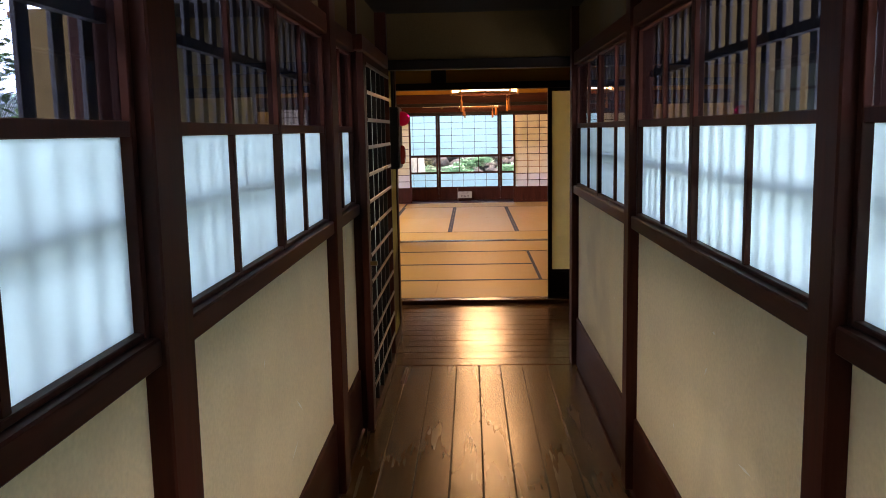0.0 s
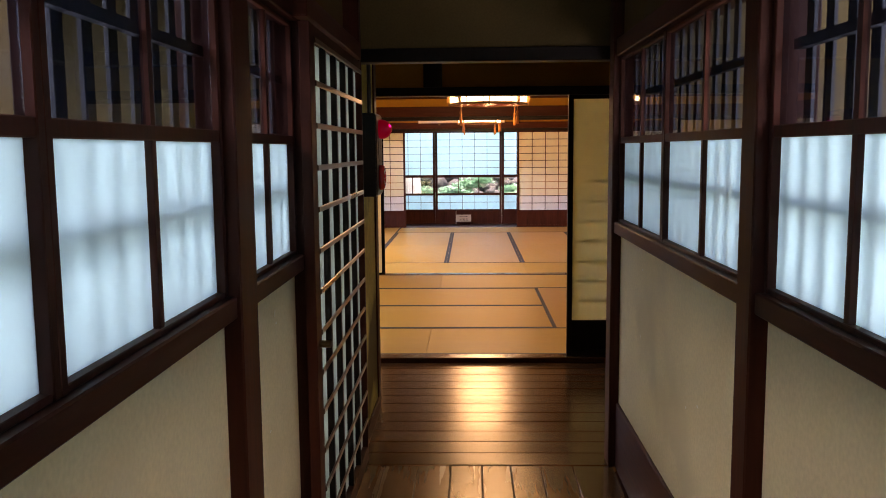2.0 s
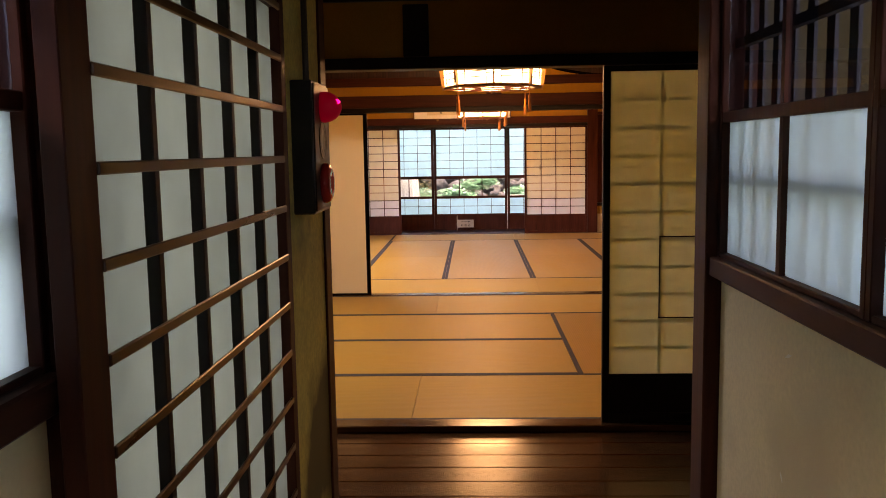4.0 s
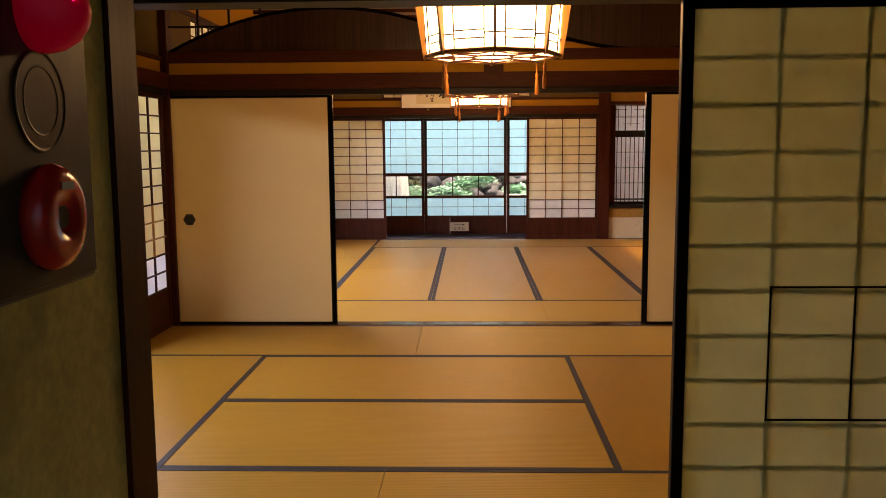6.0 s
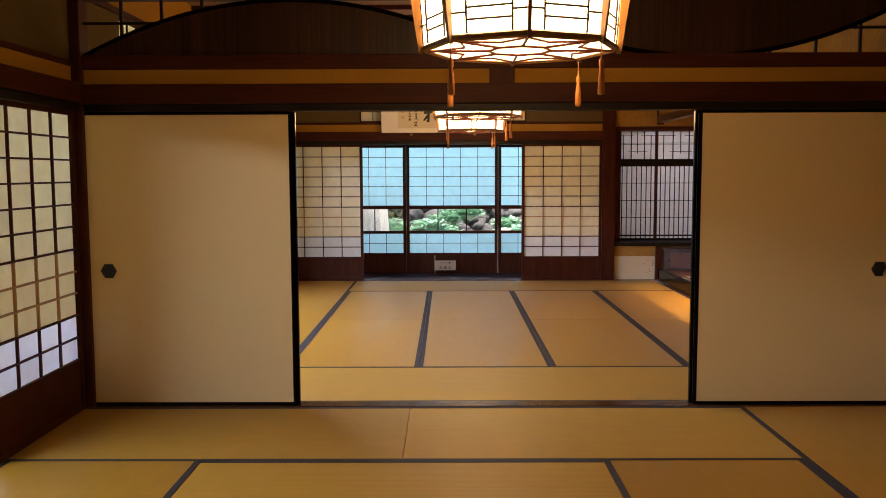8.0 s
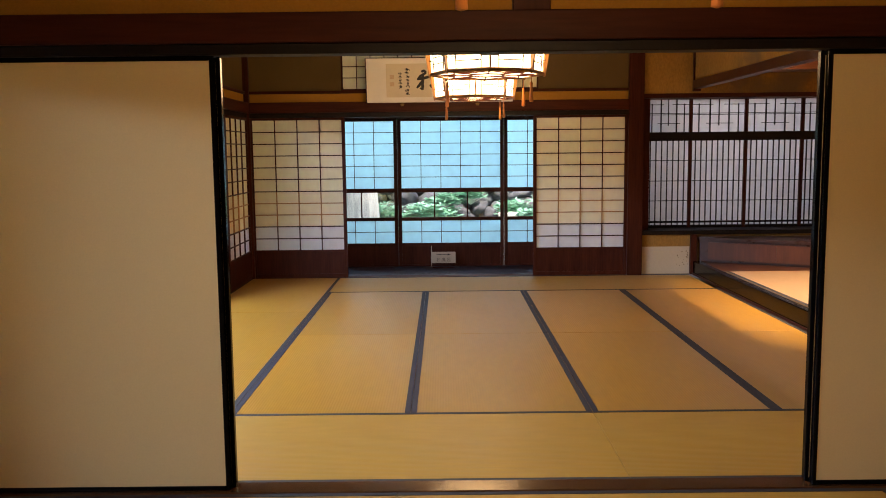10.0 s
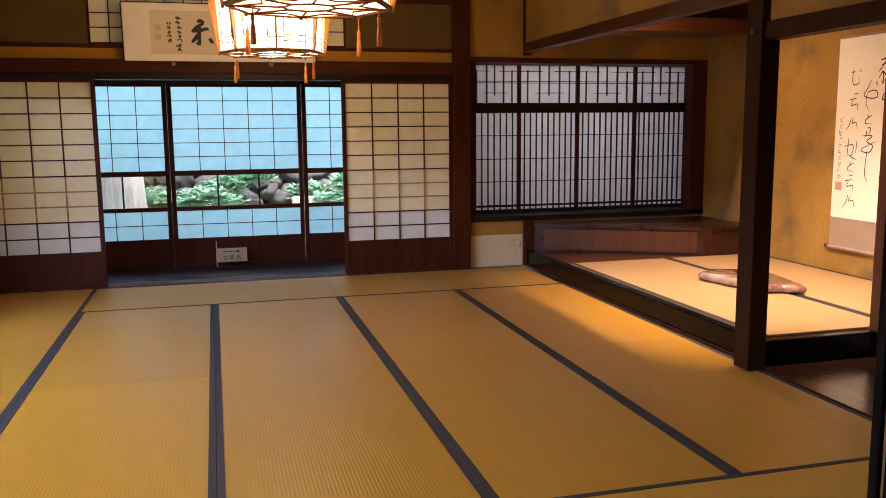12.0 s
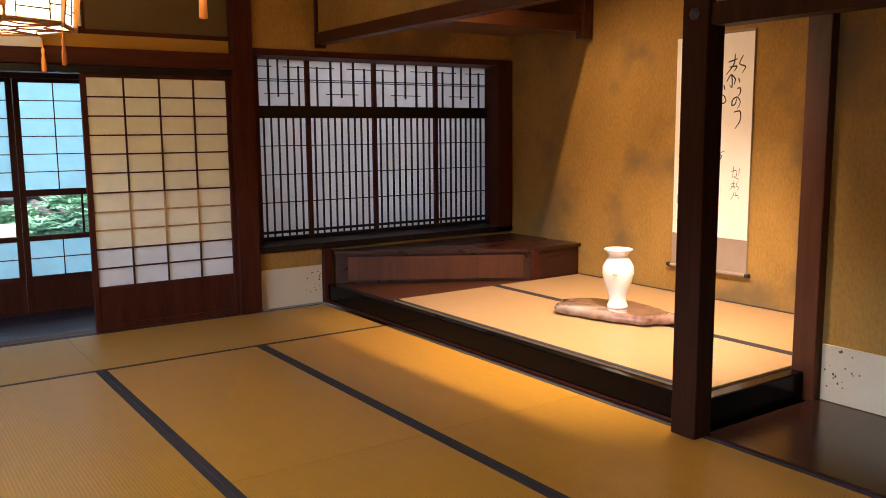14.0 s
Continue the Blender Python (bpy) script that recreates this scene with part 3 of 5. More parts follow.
beam("trim_head", -1.84, 2.84, YF - 0.05, YF + 0.05, 1.715, 1.755, BLACKWOOD, "black grooved head rail over the fusuma", "head rail")
beam("trim_nageshi", -1.84, 2.84, YF - 0.075, YF + 0.075, 1.755, 1.865, WOOD_X, "dark wooden tie beam between the rooms")
wall("wall_middle_band", -1.84, 2.84, YF - 0.02, YF + 0.02, 1.865, 1.95, OCHRE_BAND, "ochre plaster band over the fusuma")
block("trim_bracket", 0.47, 0.61, YF - 0.06, YF + 0.06, 1.83, 1.95, WOOD, label="dark wooden strut with a nail cover", category="strut", **ST)
beam("trim_rail", -1.84, 2.84, YF - 0.045, YF + 0.045, 1.95, 2.03, WOOD_X, "dark wooden rail under the transom")
beam("trim_rail", -1.84, 2.84, YF - 0.045, YF + 0.045, 2.34, 2.42, WOOD_X, "dark wooden rail over the transom")
wall("wall_middle_top", -1.84, 2.84, YF - 0.02, YF + 0.02, 2.42, CEIL, PLASTER_DULL, "ochre plaster over the transom")

# display alcove: drop wall, beams, posts
wall("wall_drop", 2.865, 2.915, 13.24, YB - 0.04, 2.06, CEIL, PLASTER, "stained ochre drop wall over the alcove front")
beam("trim_otoshigake", 2.84, 2.94, 13.24, YB - 0.04, 1.975, 2.06, REDWOOD, "red-brown beam at the foot of the drop wall")
beam("trim_post", 2.775, 2.885, 13.12, 13.25, 0, CEIL, GREYPOST, "weathered square alcove post", "post")
beam("trim_post", 3.645, 3.76, 13.11, 13.235, 0, CEIL, REDPOST, "red-brown square post of the alcove", "post")
beam("trim_kamoi", 2.79, 2.90, 11.1, 13.12, 1.735, 1.825, GREYPOST, "weathered beam over the side alcove")
wall("wall_side_alcove_top", 2.82, 2.88, 11.1, 13.12, 1.825, CEIL, PLASTER, "ochre plaster over the side alcove")
wall("ceiling_side_alcove", 2.88, 3.78, 11.08, 13.13, 2.3, 2.33, CEILWOOD, "wooden side alcove ceiling", "ceiling")
beam("trim_soffit_beam", 2.94, 4.76, 15.80, 15.90, 2.08, 2.20, REDWOOD, "red-brown beam under the alcove soffit")
wall("ceiling_soffit", 2.94, 4.76, 15.90, YB, 2.14, 2.18, CEILWOOD, "brown wooden soffit over the corner shelf", "ceiling")
block("trim_hanger", 4.66, 4.755, 15.77, 15.86, 2.03, CEIL, REDPOST, label="short red-brown hanging post", category="post", **ST)
wall("ceiling_room", RX0 - 0.1, 4.86, 7.1, 17.4, CEIL, CEIL + 0.04, CEILWOOD, "brown boarded ceiling", "ceiling")
rafters = bmesh.new()
for k in range(21):
    y = 7.4 + k * 0.45
    box(rafters, RX0, 2.86, y, y + 0.035, CEIL - 0.035, CEIL)
tagged(part("ceiling_battens", rafters, WOOD_X), "thin dark ceiling battens", "ceiling", kind="structure")

# veranda shell
wall("floor_veranda_base", OX - 0.1, RX0 - 0.1, 6.4, OY + 0.1, -0.20, -0.075, WOOD_Y, "dark underside of the veranda", "floor")
wall("floor_veranda_base_north", RX0 - 0.1, 4.9, YB + 0.1, OY + 0.1, -0.20, -0.075, WOOD_Y, "dark underside of the veranda", "floor")
wall("ceiling_veranda", OX - 0.15, RX0 - 0.06, 6.4, OY + 0.15, 2.30, 2.34, CEILWOOD, "veranda ceiling boards", "ceiling")
wall("ceiling_veranda_north", RX0 - 0.06, 2.43, YB + 0.07, OY + 0.15, 2.30, 2.34, CEILWOOD, "veranda ceiling boards", "ceiling")
wall("wall_veranda_south", OX, RX0 - 0.08, 6.30, 6.40, -0.2, 2.34, PLASTER_DULL, "plaster end of the veranda")
wall("wall_veranda_east", 2.43, 2.50, YB + 0.42, OY + 0.1, -0.2, 2.34, PLASTER_DULL, "plaster end of the veranda")
beam("trim_head", OX - 0.05, 2.5, OY - 0.05, OY + 0.06, 1.745, 1.80, WOOD_X, "dark head rail of the veranda windows", "head rail")
beam("trim_head", OX - 0.06, OX + 0.05, 6.4, OY - 0.06, 1.745, 1.80, WOOD_Y, "dark head rail of the veranda windows", "head rail")
wall("wall_veranda_head", OX, 2.5, OY - 0.03, OY + 0.03, 1.80, 2.30, PLASTER_DULL, "plaster over the veranda windows")
beam("trim_head", OX - 0.05, OX + 0.05, 6.4, OY - 0.05, 1.98, 2.30, WOOD_Y, "dark beam over the veranda windows", "head rail")

# unseen roofs and eaves, added to shelter the rooms from the sky
wall("roof", -3.3, 5.2, 6.2, 18.6, 2.95, 3.05, BARK, "plain unseen roof that blocks the sky", "roof")
wall("roof_corridor", -0.75, 1.5, -2.6, 5.3, 2.35, 2.45, BARK, "plain unseen corridor roof that blocks the sky", "roof")
wall("roof_hall", -2.2, 3.7, 5.3, 7.3, 2.35, 2.45, BARK, "plain unseen hall roof that blocks the sky", "roof")
# unseen walls added at the backs of the alcoves and rooms against daylight
wall("wall_outer_east", 4.86, 4.95, 11.0, 18.1, -0.2, 2.95, PLASTER_DULL, "plain unseen outer wall that keeps light out")
wall("wall_outer_east_south", 3.55, 3.65, 5.2, 11.05, -0.2, 2.95, PLASTER_DULL, "plain unseen outer wall that keeps light out")

# ---- corridor and hall ----
lower = (0.012, 0.338, "frosted", 2, 1)
upper = (0.364, 0.69, "glass", 2, 1)


def corridor_window(side, y0, y1):
    if side == "left":
        m = pose(CX0 - 0.022, y0, 1.08, 0, 0, 90)
    else:
        m = pose(CX1 + 0.022, y1, 1.08, 0, 0, -90)
    return sash("corridor_window", m, y1 - y0, 0.70, [lower, upper], "dark wooden sash with frosted lower and clear upper panes", "window", "corridor windows", stile=0.019, glass=SMOKED, bar=0.009)


for y0, y1 in ((-2.30, -1.33), (-1.33, -0.35), (-0.23, 0.65), (0.65, 1.52), (1.66, 2.59), (2.59, 3.36), (3.50, 4.12)):
    corridor_window("left", y0, y1)
for y0, y1 in ((-2.30, -1.33), (-1.33, -0.35), (-0.23, 0.66), (0.66, 1.55), (1.645, 2.60), (2.60, 3.39), (3.485, 4.40), (4.40, 5.22)):
    corridor_window("right", y0, y1)


def slat_screen(x, y0, y1, facing):
    """Outside lattice close behind the corridor windows."""
    top = thing("slat_screen", pose(x, y0, 0), "weathered wooden slat screen outside the corridor windows", "screen", "slat screens")
    me = mesh_of("slat", box(bmesh.new(), -0.004, 0.004, -0.018, 0.018, 0.95, 1.85, 0.001), SLATWOOD)
    n = int((y1 - y0) / 0.098)
    for k in range(n + 1):
        part("slat", me, None, top, m=Matrix.Translation((0, 0.03 + k * (y1 - y0 - 0.06) / n, 0)))
    for z in (0.96, 1.27, 1.60):
        part("rail", box(bmesh.new(), -facing * 0.0145 - 0.0095, -facing * 0.0145 + 0.0095, 0, y1 - y0, z, z + 0.022), SLATWOOD, top)
    return top


for y0, y1 in ((-2.30, -0.35), (-0.23, 1.52), (1.66, 3.36), (3.50, 4.12)):
    slat_screen(CX0 - 0.066, y0, y1, -1)
for y0, y1 in ((-2.30, -0.35), (-0.23, 1.52), (1.66, 3.36), (3.50, 5.22)):
    slat_screen(CX1 + 0.066, y0, y1, 1)

# lattice door on the left of the corridor
lat = thing("lattice_door", pose(-0.171, 4.07, -0.025, 0, 0, 90), "closed wooden lattice door backed with white paper", "door")
part("stile", box(bmesh.new(), 0, 0.085, -0.016, 0.016, 0, 1.805, 0.002), WOOD, lat)
part("stile", box(bmesh.new(), 1.20, 1.221, -0.016, 0.016, 0, 1.805, 0.002), WOOD, lat)
part("rail", box(bmesh.new(), 0.085, 1.20, -0.014, 0.014, 1.76, 1.805, 0.002), WOOD_Y, lat)
part("rail", box(bmesh.new(), 0.085, 1.20, -0.014, 0.014, 0, 0.07, 0.002), WOOD_Y, lat)
part("paper", box(bmesh.new(), 0.085, 1.20, 0.010, 0.012, 0.07, 1.76), PAPER_LATTICE, lat, "translucent white paper")
me = mesh_of("bar", box(bmesh.new(), -0.011, 0.011, -0.012, 0.0095, 0.07, 1.76, 0.002), BLACKWOOD)
for k in range(1, 5):
    part("bar", me, None, lat, m=Matrix.Translation((0.085 + 1.115 * k / 5, 0, 0)))
me = mesh_of("bar", box(bmesh.new(), 0.085, 1.20, -0.019, -0.0122, -0.009, 0.009, 0.002), LATTICE_BAR)
for k in range(1, 14):
    part("bar", me, None, lat, m=Matrix.Translation((0, 0, 0.07 + 1.69 * k / 13)))
part("latch", rod(bmesh.new(), (0.05, -0.05, 0.82), (0.05, 0.0, 0.82), 0.012), BRASS, lat, "small dark metal latch")

# fire alarm station
alarm = thing("fire_alarm", pose(-0.19, 5.66, 1.20), "black fire alarm box with red lamp and red call button", "fire alarm")
part("box", box(bmesh.new(), 0, 0.064, -0.13, 0.13, -0.022, 0.372, 0.004), ALARM_BLACK, alarm)
part("face_plate", box(bmesh.new(), 0.0642, 0.069, -0.122, 0.122, -0.014, 0.364, 0.002), ALARM_FACE, alarm, "dark grey face plate")
dome = lathe([(0.046, 0), (0.047, 0.012), (0.044, 0.028), (0.036, 0.043), (0.024, 0.054), (0.012, 0.060), (0.003, 0.062)], 28)
# added glowing rod, poking through the dome as its magenta highlight
core = part("lamp_hot_spot", rod(bmesh.new(), (0.119, -0.022, 0.312), (0.119, 0.006, 0.312), 0.0085, 12), RED_CORE, alarm, "glowing rod added as the red lamp's hot spot")
part("lamp", dome, RED_LAMP, alarm, "glowing red lamp dome", pose(0.069, 0, 0.298, 0, 90, 0), True)
grille = lathe([(0.058, 0), (0.058, 0.0015), (0.056, 0.0025), (0.053, 0.0015), (0.040, 0.0015), (0.039, 0.0022), (0.037, 0.0015), (0.020, 0.0015), (0.003, 0.0015)], 32)
part("speaker_grille", grille, ALARM_FACE, alarm, "round ribbed speaker grille", pose(0.069, 0, 0.198, 0, 90, 0))
ring = lathe([(0.062, 0), (0.062, 0.010), (0.056, 0.021), (0.044, 0.026), (0.024, 0.025), (0.018, 0.017), (0.004, 0.017)], 32)
part("button_face", rod(bmesh.new(), (0.0861, 0, 0.066), (0.0885, 0, 0.066), 0.013, 16), ALARM_BLACK, alarm, "black push plate")
part("call_button", ring, ALARM_RED, alarm, "round red call button", pose(0.069, 0, 0.066, 0, 90, 0), True)
part("label_plate", box(bmesh.new(), 0.0952, 0.0965, -0.014, 0.014, 0.098, 0.107), SIGN, alarm, "small white label")
part("conduit", rod(bmesh.new(), (0.02, 0.02, 0.355), (0.02, 0.02, 1.05), 0.010), ALARM_BLACK, alarm, "thin dark conduit")

# paper door of the first room, seen from the hall
hall_door = sash("sliding_door", pose(2.005, 7.165, 0.004, 0, 0, 180), 1.04, 1.742, [(0.045, 0.225, "wood", 1, 1), (0.245, 1.715, "grid", 4, 11)], "paper sliding door with a small inset panel and dark foot", "door", stile=0.034, bar=0.011, accent=1, wood=BLACKWOOD, paper=PAPER_AGED, lean=0.05, pale=BLEED_BAR)
inset_edges = bmesh.new()
for x0, x1, z0, z1 in ((0.274, 0.768, 0.921, 0.927), (0.274, 0.768, 0.523, 0.529), (0.276, 0.281, 0.529, 0.921), (0.762, 0.767, 0.529, 0.921), (0.5185, 0.5235, 0.529, 0.921)):
    box(inset_edges, x0, x1, 0.0080, 0.0125, z0, z1)
part("inset_edge", inset_edges, BLACKWOOD, hall_door, "thin black edging")
sash("sliding_door", pose(2.72, 7.195, 0.004, 0, 0, 180), 0.90, 1.742, [(0.045, 0.225, "wood", 1, 1), (0.245, 1.715, "grid", 4, 11)], "paper sliding door with a dark wooden foot", "door", stile=0.034, bar=0.011, accent=1, wood=BLACKWOOD, paper=PAPER_AGED, lean=0.05, pale=BLEED_BAR)

# ---- first room ----
SHOJI = [(0.30, 0.549, "grid", 4, 2), (0.559, 0.927, "grid", 4, 3), (0.937, 1.688, "grid", 4, 6)]
SHOJI_L = "white paper shoji with dark lattice and wooden foot panel"
FOOT = (0.04, 0.28, "wood", 1, 1)


def shoji(m, w, label=SHOJI_L, cols=4):
    return sash("shoji", m, w, 1.715, [FOOT] + [(a, b, c, cols, e) for a, b, c, d, e in SHOJI], label, "shoji", "paper shoji of the rooms", accent=2, bar=0.010)


shoji(pose(RX0, 9.93, 0.003, 0, 0, 90), 0.985, "white paper shoji with dark lattice, slid open to the veranda")


def fusuma(x0, x1, y, pull):
    top = thing("fusuma", pose(x0, y, 0.006), "plain cream paper fusuma with black lacquered frame", "fusuma", "fusuma between the rooms")
    w, h = x1 - x0, 1.707
    part("paper", box(bmesh.new(), 0.016, w - 0.016, -0.011, 0.011, 0.016, h - 0.016), FUSUMA, top, "plain cream paper")
    up = mesh_of("frame", box(bmesh.new(), 0, 0.018, -0.015, 0.015, 0, h, 0.003), LACQUER)
    part("frame", up, None, top)
    part("frame", up, None, top, m=Matrix.Translation((w - 0.018, 0, 0)))
    across = mesh_of("frame", box(bmesh.new(), 0.018, w - 0.018, -0.014, 0.014, 0, 0.018, 0.003), LACQUER)
    part("frame", across, None, top)
    part("frame", across, None, top, m=Matrix.Translation((0, 0, h - 0.018)))
    ring_ = lathe([(0.047, 0), (0.047, 0.004), (0.043, 0.006), (0.037, 0.001), (0.006, 0.0005)], 6)
    part("finger_pull", ring_, ALARM_BLACK, top, "dark hexagonal finger pull", pose(pull, -0.011, 0.795, 90, 0, 0))
    return top


fusuma(-1.885, -0.66, YF - 0.018, 0.15)
fusuma(-1.84, -0.645, YF + 0.018, 0.15)
fusuma(1.665, 2.855, YF - 0.018, 1.055)
fusuma(1.65, 2.83, YF + 0.018, 1.055)

# transom with a long wave cut from dark board
transom = thing("transom", pose(0, YF, 0), "dark wooden transom with a long wave-shaped cut-out and lattice", "transom")


def wave_z(x):
    """A dome on one half, a hanging bowl on the other."""
    return 2.335 - 0.305 * ((x + 0.67) / 1.17) ** 2 if x <= 0.5 else 2.02 + 0.315 * ((x - 1.67) / 1.17) ** 2


for x0 in (-1.84, 0.5):
    pts = [x0 + 2.34 * k / 48 for k in range(49)]
    low = x0 < 0
    lift = 0.0 if low else 1e-6
    bm, rim_ = bmesh.new(), bmesh.new()
    for a, b in zip(pts, pts[1:]):
        za, zb = wave_z(a + lift), wave_z(b)
        q = [(a, 2.03), (b, 2.03), (b, zb), (a, za)] if low else [(a, za), (b, zb), (b, 2.34), (a, 2.34)]
        f = [bm.verts.new((x, -0.012, z)) for x, z in q]
        g = [bm.verts.new((x, 0.012, z)) for x, z in q]
        bm.faces.new(f)
        bm.faces.new(g[::-1])
        bm.faces.new((f[2], g[2], g[3], f[3]) if low else (f[0], g[0], g[1], f[1]))
        rod(rim_, (a, -0.004, za), (b + 0.004, -0.004, zb), 0.015, 6)
    bmesh.ops.remove_doubles(bm, verts=bm.verts, dist=0.0005)
    part("arched_board", bm, BOARDWOOD, transom, "dark board cut along an arc")
    part("arc_rim", rim_, LACQUER, transom, "black rounded rim of the arc")
for x, z0, z1 in [(-1.62, 2.03, 2.34), (-1.39, 2.03, 2.34), (-1.16, 2.10, 2.34), (2.06, 2.03, 2.09), (2.32, 2.03, 2.16), (2.57, 2.03, 2.24)]:
    part("bar", box(bmesh.new(), x - 0.008, x + 0.008, -0.008, 0.008, z0, z1), BLACKWOOD, transom)
part("bar", box(bmesh.new(), -1.84, -1.30, -0.0075, 0.0075, 2.205, 2.22), BLACKWOOD, transom)
part("bar", box(bmesh.new(), 2.36, 2.84, -0.0075, 0.0075, 2.165, 2.18), BLACKWOOD, transom)

# small paper windows above the veranda openings
def high_window(m, w, label, cols, paper=PAPER):
    return sash("high_window", m, w, 0.385, [(0.018, 0.367, "grid", cols, 3)], label, "window", "small high paper windows", stile=0.018, bar=0.008, paper=paper)


# the weak light on this window is put into its darker paper
high_window(pose(RX0 - 0.02, 7.82, 1.995, 0, 0, 90), 2.20, "small high yellowish paper window, dimmed in colour, with dark lattice", 13, PAPER_DIMMED)
high_window(pose(RX0 - 0.02, 11.67, 1.995, 0, 0, 90), 4.14, "small high paper window with dark lattice", 24)
high_window(pose(-0.87, YB + 0.02, 1.995), 2.09, "small high paper window behind the framed calligraphy", 14)


# ---- hanging lanterns ----
def lantern(x, y, z):
    top = thing("hanging_lantern", pose(x, y, z), "lit eight-sided wooden paper lantern with orange tassels", "lantern", "hanging lanterns")
    r0, r1, h = 0.335, 0.36, 0.40
    corner = lambda k, r, zz: Vector((r * math.cos(math.pi / 4 * k), r * math.sin(math.pi / 4 * k), zz))
    for k in range(8):
        a0, b0, a1, b1 = corner(k, r0, 0.02), corner(k + 1, r0, 0.02), corner(k, r1, h), corner(k + 1, r1, h)
        bm = bmesh.new()
        bm.faces.new([bm.verts.new(p) for p in (a0, b0, b1, a1)])
        pane = part("paper_pane", bm, GLOW, top, "glowing white paper")
        mid = (a0 + b0 + a1 + b1) / 4
        out = Vector((mid.x, mid.y, 0)).normalized() * 0.006
        at = lambda u, v: a0.lerp(b0, u).lerp(a1.lerp(b1, u), v) + out
        bm = bmesh.new()
        for u0, v0, u1, v1 in ((0.2, 0, 0.2, 1), (0.8, 0, 0.8, 1), (0.2, 0.11, 0.8, 0.11), (0.2, 0.21, 0.8, 0.21), (0, 0.17, 0.2, 0.17), (0.8, 0.17, 1, 0.17), (0.2, 0.86, 0.8, 0.86)):
            rod(bm, at(u0, v0), at(u1, v1), 0.004, 5)
        part("muntin", bm, BLACKWOOD, pane, "thin wooden tracery")
        part("rim", rod(bmesh.new(), a0 - Vector((0, 0, 0.012)), b0 - Vector((0, 0, 0.012)), 0.013, 6), LANTERN_WOOD, top)
        part("rim", rod(bmesh.new(), a1, b1, 0.014, 6), LANTERN_WOOD, top)
        dirn = Vector((math.cos(math.pi / 4 * k), math.sin(math.pi / 4 * k), 0))
        side = Vector((-dirn.y, dirn.x, 0)) * 0.006
        p = [a0 + dirn * 0.004 - Vector((0, 0, 0.03)), a0 + dirn * 0.018 - Vector((0, 0, 0.03)), a1 + dirn * 0.055, a1 + dirn * 0.004]
        bm = bmesh.new()
        f, g = [bm.verts.new(q + side) for q in p], [bm.verts.new(q - side) for q in p]
        bm.faces.new(f)
        bm.faces.new(g[::-1])
        for j in range(4):
            i = (j + 1) % 4
            bm.faces.new((f[j], g[j], g[i], f[i]))
        part("fin", bm, LANTERN_WOOD, top, "orange-brown wooden corner fin")
    bm = bmesh.new()
    bm.faces.new([bm.verts.new(corner(k, r0 - 0.004, 0.004)) for k in range(8)][::-1])
    base = part("bottom_pane", bm, GLOW_LOW, top, "glowing paper bottom")
    bm = bmesh.new()
    for k in range(8):
        rod(bm, corner(k, 0.11, 0.0), corner(k + 1, 0.11, 0.0), 0.005, 5)
        rod(bm, corner(k, 0.11, 0.0), corner(k, r0 - 0.01, 0.0), 0.005, 5)
        pts = [corner(k, 0.11, 0.0).lerp(corner(k + 0.5, 0.21, 0.0), 1), corner(k, 0.30, 0.0), corner(k + 1, 0.30, 0.0)]
        rod(bm, pts[0], pts[1], 0.004, 5)
        rod(bm, pts[0], pts[2], 0.004, 5)
    part("petal_tracery", bm, WOOD, base, "petal-shaped wooden tracery")
    bm = bmesh.new()
    bm.faces.new([bm.verts.new(corner(k, r1 - 0.01, h - 0.01)) for k in range(8)])
    part("top_board", bm, LANTERN_WOOD, top)
    part("cord", rod(bmesh.new(), (0, 0, h - 0.01), (0, 0, CEIL - z), 0.006), BLACKWOOD, top, "dark hanging cord")
    for k in (1, 3, 5, 7):
        c = corner(k, r0 + 0.008, 0)
        t = part("tassel", lathe([(0.0035, -0.175), (0.012, -0.172), (0.0105, -0.12), (0.006, -0.088), (0.0085, -0.08), (0.0085, -0.066), (0.003, -0.058), (0.0018, -0.02), (0.0018, 0.0)], 10), TASSEL, top, "orange silk tassel", Matrix.Translation(c), True)
    return top


lantern(0.485, 9.10, 1.785)
lantern(0.475, 12.90, 1.80)
lantern(0.480, 15.20, 1.80)

# ---- second room ----
shoji(pose(RX0 + 0.02, 15.80, 0.003, 0, 0, 90), 0.94)
shoji(pose(RX0 - 0.022, 15.28, 0.003, 0, 0, 90), 0.94, "white paper shoji with dark lattice, slid open to the veranda")
shoji(pose(-1.86, YB, 0.003), 1.02)
shoji(pose(1.165, YB, 0.003), 1.01, "white paper shoji with yellowed patches and wooden foot panel")

# veranda windows
OUT = [(0.03, 0.25, "wood", 1, 1), (0.295, 0.57, "grid", 5, 2), (0.61, 0.915, "glass", 3, 1), (0.965, 1.775, "grid", 5, 6)]


def veranda_window(m, w=1.29, paper=PAPER_OUT):
    return sash("veranda_window", m, w, 1.805, OUT, "sliding veranda window with paper above and below a glass strip", "window", "veranda windows", stile=0.042, bar=0.007, paper=paper)


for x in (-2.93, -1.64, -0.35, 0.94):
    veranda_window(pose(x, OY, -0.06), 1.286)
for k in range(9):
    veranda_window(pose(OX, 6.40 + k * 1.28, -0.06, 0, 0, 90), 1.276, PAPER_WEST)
comb = thing("slat_transom", pose(OX, 6.40, 1.80), "row of short slats over the veranda windows", "transom")
me = mesh_of("slat", box(bmesh.new(), -0.012, 0.012, -0.018, 0.018, 0, 0.18), BLACKWOOD)
for k in range(155):
    part("slat", me, None, comb, m=Matrix.Translation((0, 0.04 + k * 0.075, 0)))

# lattice window of the alcove
window = thing("lattice_window", pose(2.43, 17.10, 0.475), "dark fretwork window of fine vertical slats over white paper", "window")
